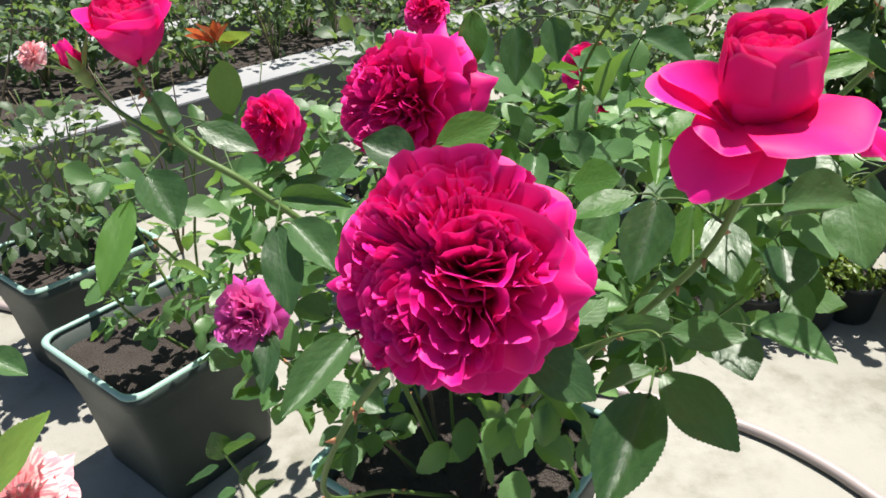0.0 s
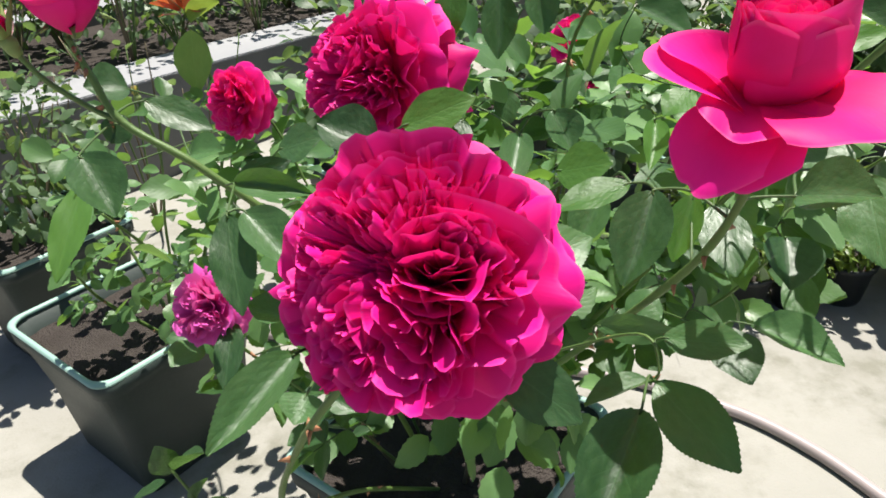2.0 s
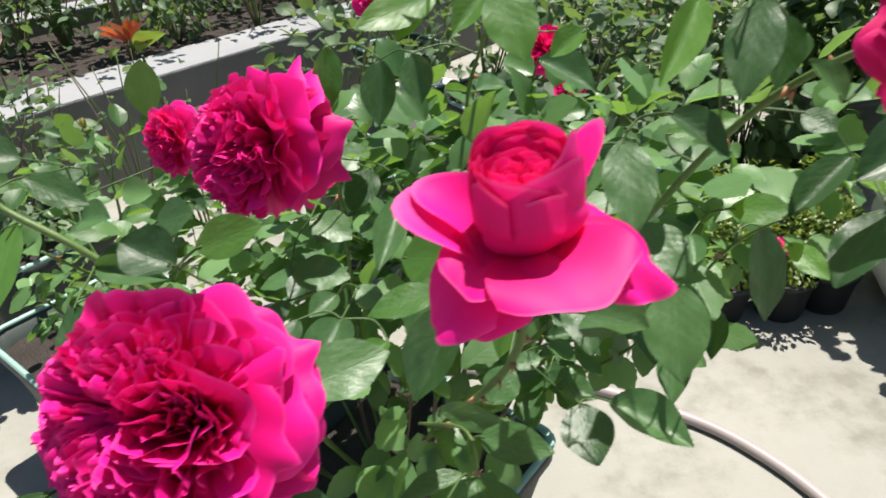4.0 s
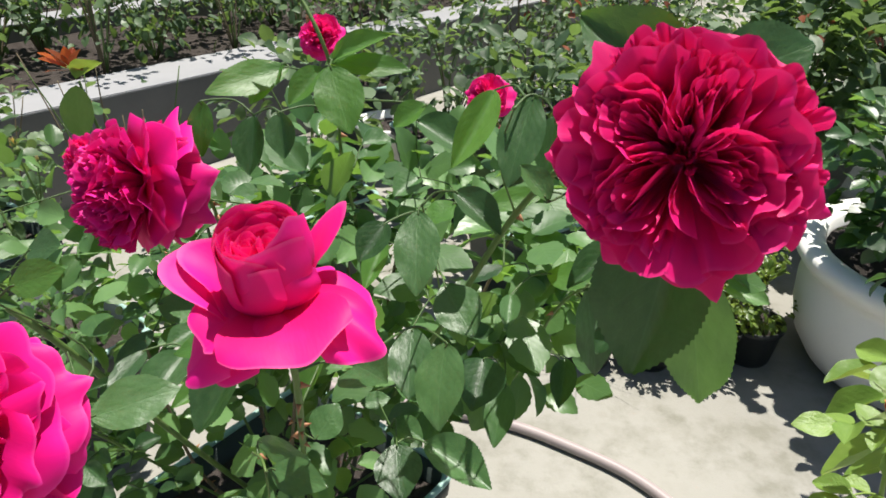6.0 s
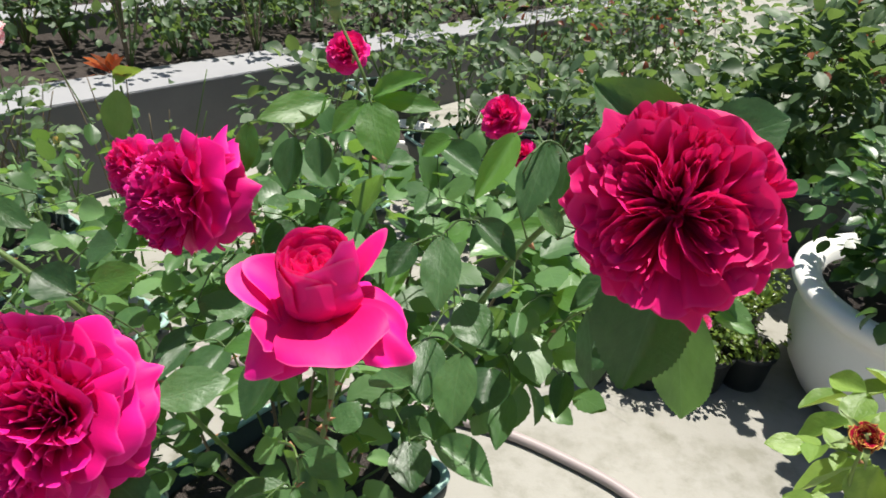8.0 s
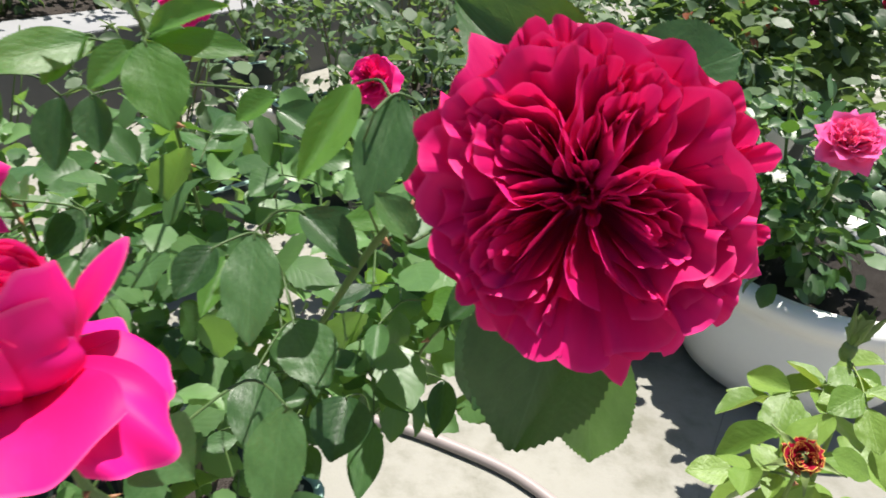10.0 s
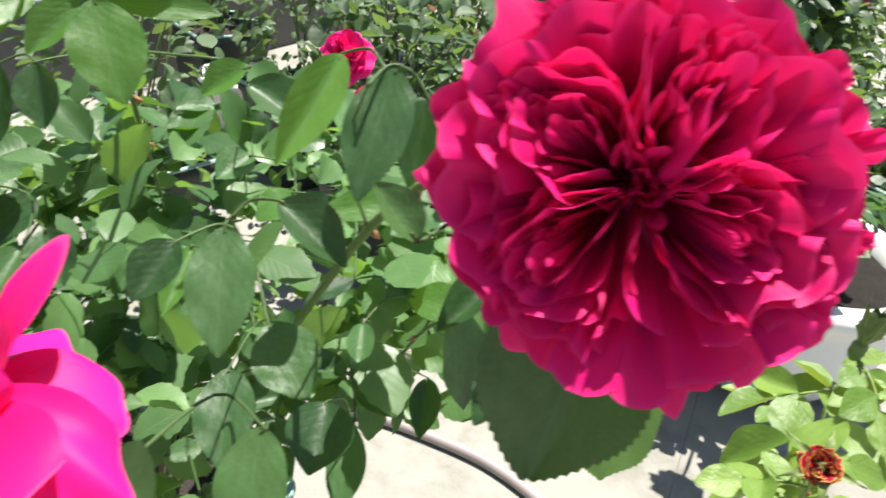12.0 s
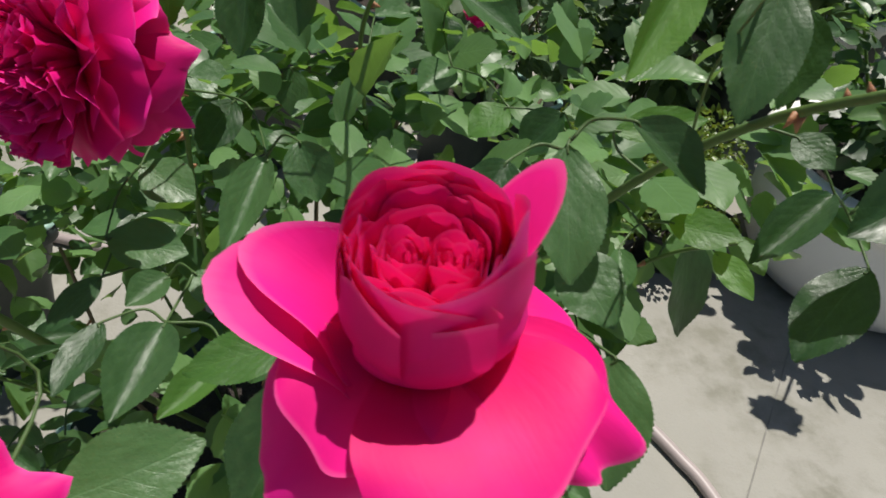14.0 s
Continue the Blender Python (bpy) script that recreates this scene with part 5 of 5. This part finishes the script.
# big white pot and its rose
WP = (1.418, 1.722)
white_pot = thing("white_pot", (*WP, 0), "large round white plastic flower pot, slightly dirty", "plant pot", "white pots")
wp_place = pose(*WP, 0)
put("pot_body", lathe(((0.240, 0.012), (0.272, 0.03), (0.312, 0.10), (0.330, 0.18), (0.336, 0.26), (0.330, 0.31), (0.332, 0.335), (0.354, 0.350), (0.370, 0.375), (0.368, 0.402), (0.348, 0.418), (0.312, 0.412), (0.296, 0.395), (0.290, 0.34), (0.285, 0.30)), M_WHITE_POT, "pot_body", 72), white_pot, wp_place @ Matrix.Diagonal((0.99, 0.99, 0.89, 1)))
# flat ring added for the dark grime round the pot's foot
put("saucer", lathe(((0.19, 0.0), (0.240, 0.0), (0.247, 0.010), (0.243, 0.016), (0.230, 0.011), (0.19, 0.009)), M_GRIME, "saucer", 60), white_pot, wp_place, "grimy ring at the foot of the pot")
soil_disc(white_pot, wp_place, 0.286, 0.325, M_SOIL_DARK)
wb = random.Random(15)
white_bush = thing("rose_bush", (WP[0] - 0.03, WP[1], 0.345), "dense rose bush in a white pot with one pink bloom", "rose bush", "rose bushes")
for pts in ([(1.34, 1.73, 0.34), (1.28, 1.66, 0.50), (1.20, 1.60, 0.62)], [(1.34, 1.74, 0.34), (1.36, 1.72, 0.55), (1.42, 1.74, 0.72)], [(1.33, 1.74, 0.34), (1.24, 1.80, 0.55), (1.15, 1.86, 0.74)],
            [(1.34, 1.72, 0.34), (1.28, 1.58, 0.48), (1.18, 1.46, 0.58)], [(1.34, 1.73, 0.34), (1.46, 1.80, 0.55), (1.58, 1.86, 0.66)], [(1.34, 1.75, 0.34), (1.32, 1.88, 0.6), (1.30, 1.96, 0.82)]):
    cane(white_bush, pts, 0.006, 0.003, wb.choice((M_CANE, M_CANE_OLD)), 5, 4)
    clothe(white_bush, wb, pts, 8, 0.046, M_LEAF_FAR, 0.25)
foliage("foliage", white_bush, wb, (1.26, 1.68, 0.60), (0.27, 0.26, 0.19), 230, 0.058, M_LEAF, LEAF_MID)
foliage("foliage", white_bush, wb, (1.18, 1.48, 0.56), (0.16, 0.15, 0.14), 100, 0.056, M_LEAF, LEAF_MID, hollow=0.05)
foliage("foliage", white_bush, wb, (1.30, 1.60, 0.50), (0.20, 0.18, 0.13), 110, 0.062, M_LEAF, LEAF_MID, hollow=0.05)
cane(white_bush, [(1.34, 1.72, 0.34), (1.28, 1.58, 0.55), (1.17, 1.40, 0.70), (1.138, 1.37, 0.775)], 0.005, 0.0035)
pink_rose = rosette(white_bush, (1.128, 1.345, 0.815), (-0.25, -0.60, 0.75), 0.050, M_ROSE, 91, "open rose-pink bloom with pointed petals", 0, 3, 0.8, 14, None, 1.6, (0, 0, 0), 0.55, 0.9, 1.9, 2, 0.9)
pr = random.Random(92)
pink_place = facing((1.128, 1.345, 0.815), (-0.25, -0.60, 0.75))
for i in range(11):
    low = i % 2
    petal(pink_rose, pr, pink_place, ring_pose(360 * i / 11 + pr.uniform(-9, 9), 44 - 24 * low, 0.008, -0.026), M_ROSE, pr.uniform(0.053, 0.060), pr.uniform(0.054, 0.064), -20 - 12 * low, 0.5, 0.03, -0.17, -16, 12, 0.55)

# young plant with lime leaves near the lower right
lime = thing("young_rose_bush", (0.76, 0.52, 0.27), "young rose with lime green leaves, buds and small wine red blooms", "rose bush", "rose bushes")
square_pot((0.78, 0.50), 30.0, 0.30, 0.30, "dark green square plastic pot under a young rose", fill=0.04)
ly = random.Random(21)
for pts, n in (([(0.76, 0.52, 0.25), (0.70, 0.54, 0.55), (0.672, 0.55, 0.84), (0.671, 0.570, 0.893)], 3), ([(0.76, 0.51, 0.25), (0.66, 0.49, 0.55), (0.60, 0.47, 0.80), (0.590, 0.466, 0.868)], 2), ([(0.77, 0.52, 0.25), (0.76, 0.54, 0.55), (0.765, 0.545, 0.83)], 4),
               ([(0.77, 0.51, 0.25), (0.69, 0.46, 0.55), (0.66, 0.45, 0.78)], 3), ([(0.77, 0.53, 0.25), (0.76, 0.60, 0.55), (0.71, 0.61, 0.80)], 4)):
    cane(lime, pts, 0.0034, 0.0013, M_CANE_LIME, 2, 6)
    clothe(lime, ly, pts, n, 0.038, M_LEAF_LIME, 0.55, M_CANE_LIME)
bud(lime, (0.671, 0.570, 0.893), (0.05, 0.0, 1.0), 0.035, M_SEPAL, 101, "closed green bud", 1)
for b0, t0, w0, r0 in (((0.640, 0.518, 0.869), (0.599, 0.493, 0.842), 0.034, 25), ((0.596, 0.502, 0.860), (0.568, 0.520, 0.815), 0.030, -15), ((0.668, 0.575, 0.858), (0.633, 0.588, 0.838), 0.024, 35),
                       ((0.658, 0.556, 0.867), (0.620, 0.560, 0.842), 0.026, 10), ((0.684, 0.543, 0.881), (0.637, 0.533, 0.867), 0.024, -20), ((0.712, 0.575, 0.876), (0.684, 0.590, 0.860), 0.024, 0),
                       ((0.655, 0.536, 0.855), (0.660, 0.499, 0.852), 0.028, -25), ((0.650, 0.540, 0.780), (0.602, 0.552, 0.722), 0.036, 15), ((0.620, 0.480, 0.868), (0.656, 0.477, 0.850), 0.020, 20),
                       ((0.602, 0.504, 0.852), (0.600, 0.510, 0.806), 0.028, -30), ((0.700, 0.520, 0.850), (0.690, 0.488, 0.822), 0.032, 10), ((0.612, 0.470, 0.845), (0.606, 0.462, 0.800), 0.034, 0),
                       ((0.640, 0.500, 0.815), (0.582, 0.496, 0.770), 0.040, 20)):
    leaf(lime, b0, t0, w0, r0, M_LEAF_LIME)
rosette(lime, (0.588, 0.463, 0.880), (-0.30, -0.60, 0.75), 0.0118, M_WINE_EDGED, 103, "small wine red bloom with yellow petal edges", 0, 3, 0.5, 8, None, 1.0, (0, 0, 0), 0.30, 0.9, 1.8)
rosette(lime, (0.784, 0.538, 0.862), (-0.35, -0.6, 0.6), 0.035, M_WINE, 104, "dark wine red bloom", 0, 5, 0.8, 8)

# nursery plants in black pots
for i, (x, y, s) in enumerate(((0.70, 1.66, 1.0), (0.86, 1.68, 1.1), (0.985, 1.72, 1.0), (0.94, 1.87, 1.05), (0.78, 1.83, 0.95), (0.62, 1.82, 1.0), (1.04, 2.02, 1.0), (0.56, 1.98, 0.9), (0.72, 1.99, 0.95), (0.88, 2.03, 1.0))):
    rng = random.Random(200 + i)
    pot = thing("nursery_pot", (x, y, 0), "small round black plastic nursery pot", "plant pot", "nursery pots")
    place = pose(x, y, 0)
    put("pot_body", lathe(((0.058, 0.0), (0.062, 0.01), (0.074, 0.105), (0.080, 0.11), (0.081, 0.125), (0.074, 0.125), (0.070, 0.10)), M_POT_BLACK, "pot_body", 28), pot, place)
    soil_disc(pot, place, 0.071, 0.108)
    herb = thing("nursery_plant", (x, y, 0.105), "low bushy plant with small yellow-green leaves", "plant", "nursery plants")
    twigs(herb, rng, (x, y, 0.10), (x, y, 0.22 * s), 7, 0.07, 0.002, M_CANE)
    foliage("foliage", herb, rng, (x, y, 0.20 * s), (0.105 * s, 0.105 * s, 0.10 * s), 420, 0.022, M_HERB, flat=0.8, hollow=0.1)

    if i in (1, 5):
        rosette(herb, (x - 0.06, y - 0.09, 0.265), (-0.1, -0.6, 0.8), 0.022, M_ROSE, 130 + i, "small pink flower", 0, 3, 0.4, 6)
        put("cane", tube("cane", [(x, y, 0.10), (x - 0.03, y - 0.05, 0.19), (x - 0.06, y - 0.088, 0.255)], 0.0018, 0.0012, M_CANE, 6, 4), herb)

# a tuft of grass in a small pot
tuft_pot = thing("nursery_pot", (0.53, 1.64, 0), "small round black plastic nursery pot", "plant pot", "nursery pots")
put("pot_body", lathe(((0.058, 0.0), (0.062, 0.01), (0.074, 0.105), (0.080, 0.11), (0.081, 0.125), (0.074, 0.125), (0.070, 0.10)), M_POT_BLACK, "pot_body", 28), tuft_pot, pose(0.53, 1.64, 0))
soil_disc(tuft_pot, pose(0.53, 1.64, 0), 0.071, 0.108)
tuft = thing("grass_tuft", (0.53, 1.64, 0.105), "tuft of thin arching grass blades in a black pot", "grass", "nursery plants")
gr = random.Random(33)
for k in range(70):
    a, ln = gr.uniform(0, 2 * math.pi), gr.uniform(0.10, 0.20)
    d = Vector((math.cos(a), math.sin(a), 0))
    p0 = Vector((0.53, 1.64, 0.10)) + d * gr.uniform(0, 0.03)
    put("blade", tube("blade", [p0, p0 + d * ln * 0.35 + Vector((0, 0, ln * 0.75)), p0 + d * ln * 0.95 + Vector((0, 0, ln * gr.uniform(0.3, 0.8)))], 0.0012, 0.0003, M_CANE, 4, 4), tuft)

# pots and bushes further back
for x, y, turn, side, hgt in ((0.02, 2.55, 40, 0.36, 0.34), (0.30, 2.95, 40, 0.36, 0.34), (1.30, 2.62, 20, 0.36, 0.34), (-0.35, 1.95, 47, 0.34, 0.32), (0.34, 1.98, 40, 0.34, 0.30), (2.12, 2.36, 15, 0.34, 0.34), (1.95, 3.2, 15, 0.36, 0.34), (-0.42, 3.20, 40, 0.36, 0.34)):
    square_pot((x, y), turn, side, hgt, "dark green square plastic pot with pale rim", fill=0.05)
bowl = thing("white_pot", (-0.28, 2.9, 0), "small white round flower pot", "plant pot", "white pots")
put("pot_body", lathe(((0.09, 0.0), (0.10, 0.02), (0.14, 0.20), (0.155, 0.21), (0.155, 0.235), (0.14, 0.235), (0.13, 0.19)), M_WHITE_POT, "pot_body", 36), bowl, pose(-0.28, 2.9, 0))
soil_disc(bowl, pose(-0.28, 2.9, 0), 0.131, 0.2)
bowl2 = thing("white_pot", (1.75, 3.1, 0), "large round white plastic flower pot", "plant pot", "white pots")
put("pot_body", lathe(((0.20, 0.0), (0.22, 0.03), (0.28, 0.30), (0.32, 0.33), (0.32, 0.37), (0.28, 0.37), (0.27, 0.30)), M_WHITE_POT, "pot_body", 48), bowl2, pose(1.75, 3.1, 0))
soil_disc(bowl2, pose(1.75, 3.1, 0), 0.272, 0.32)

bush((0.34, 1.98), 0.26, 0.55, 0.26, 230, 0.048, "leafy rose bush with two pink blooms", 301, big=True, blooms=((0.205, 1.66, 0.735, 0.052, M_PINK), (0.262, 1.72, 0.62, 0.035, M_PINK)))
bush((-0.35, 1.95), 0.28, 0.50, 0.25, 120, 0.046, "leafy rose bush with one pink bloom", 302, big=True, blooms=((-0.14, 1.49, 0.90, 0.043, M_PINK),))
bush((0.02, 2.55), 0.30, 0.55, 0.30, 260, 0.046, "sparse rose bush in a square pot", 303)
bush((0.30, 2.95), 0.30, 0.65, 0.32, 280, 0.046, "sparse rose bush with reddish shoots", 304, young=0.25)
bush((0.94, 2.50), 0.0, 0.72, 0.30, 420, 0.052, "dense rose bush behind the nursery pots", 315, big=True)
bush((0.60, 2.52), 0.0, 0.66, 0.26, 300, 0.050, "leafy rose bush behind the nursery pots", 316, big=True, young=0.05)
bush((1.30, 2.62), 0.30, 0.62, 0.36, 560, 0.060, "dense rose bush in a square pot", 305, big=True, young=0.08)
bush((1.75, 3.1), 0.32, 0.75, 0.45, 760, 0.060, "dense rose bush in a white pot", 306, big=True, blooms=((1.72, 2.72, 0.92, 0.05, M_CRIMSON),))
bush((2.12, 2.36), 0.30, 0.50, 0.30, 260, 0.05, "rose bush in a square pot", 307, big=True)
bush((1.95, 3.25), 0.30, 0.8, 0.4, 640, 0.058, "dense rose bush with crimson flowers", 308, big=True, blooms=((2.0, 2.95, 0.95, 0.05, M_CRIMSON), (2.2, 3.0, 0.85, 0.045, M_ROSE)))
bush((-0.42, 3.2), 0.30, 0.6, 0.32, 260, 0.046, "sparse rose bush beside the bed wall", 309)
bush((0.75, 3.4), 0.0, 1.0, 0.42, 420, 0.05, "tall rose bush with red shoots", 310, young=0.2)
bush((1.1, 4.2), 0.0, 1.0, 0.55, 640, 0.062, "tall rose bush far off in the yard", 311)
bush((2.6, 4.0), 0.0, 1.1, 0.6, 760, 0.068, "large leafy bush far off in the yard", 312)
bush((2.9, 2.9), 0.0, 0.8, 0.4, 360, 0.06, "leafy bush at the edge of the yard", 313)
bush((0.75, 4.6), 0.0, 0.9, 0.5, 600, 0.06, "tall rose bush far off in the yard", 314)

# plants in the beds
u = (Vector(WALL_B) - Vector(WALL_A)).normalized()
n = Vector((-u.y, u.x))
bed = random.Random(77)
for i in range(24):
    s = 2.1 + i * 0.31 + bed.uniform(-0.15, 0.15)
    w = bed.uniform(0.50, 1.15)
    p = Vector(WALL_A) + u * s + n * w
    bush((p.x, p.y), 0.36, bed.uniform(0.40, 0.68), bed.uniform(0.24, 0.36), 190, 0.05, "straggly rose bush in the raised bed", 400 + i, "bed roses", canes=12)
# added row that overhangs the front wall to dapple its top with shade
for i in range(9):
    s = 2.3 + i * 0.62 + bed.uniform(-0.2, 0.2)
    p = Vector(WALL_A) + u * s + n * bed.uniform(0.36, 0.44)
    bush((p.x, p.y), 0.36, bed.uniform(0.60, 0.90), bed.uniform(0.28, 0.36), 110, 0.05, "tall thin rose bush added to shade the wall top", 520 + i, "bed roses", canes=10)
for i in range(13):
    s = 2.0 + i * 0.62 + bed.uniform(-0.2, 0.2)
    p = Vector(WALL_A) + u * s + n * bed.uniform(1.95, 2.5)
    bush((p.x, p.y), 0.40, bed.uniform(0.6, 1.0), bed.uniform(0.35, 0.5), 260, 0.06, "rose bush in the bed behind", 440 + i, "bed roses", canes=9)
for i in range(12):
    s = 2.0 + i * 0.8 + bed.uniform(-0.2, 0.2)
    p = Vector(WALL_A) + u * s + n * bed.uniform(3.6, 4.3)
    bush((p.x, p.y), 0.0, bed.uniform(1.0, 1.5), bed.uniform(0.6, 0.8), 420, 0.085, "dark shrub at the back of the garden", 470 + i, "back shrubs", canes=7)
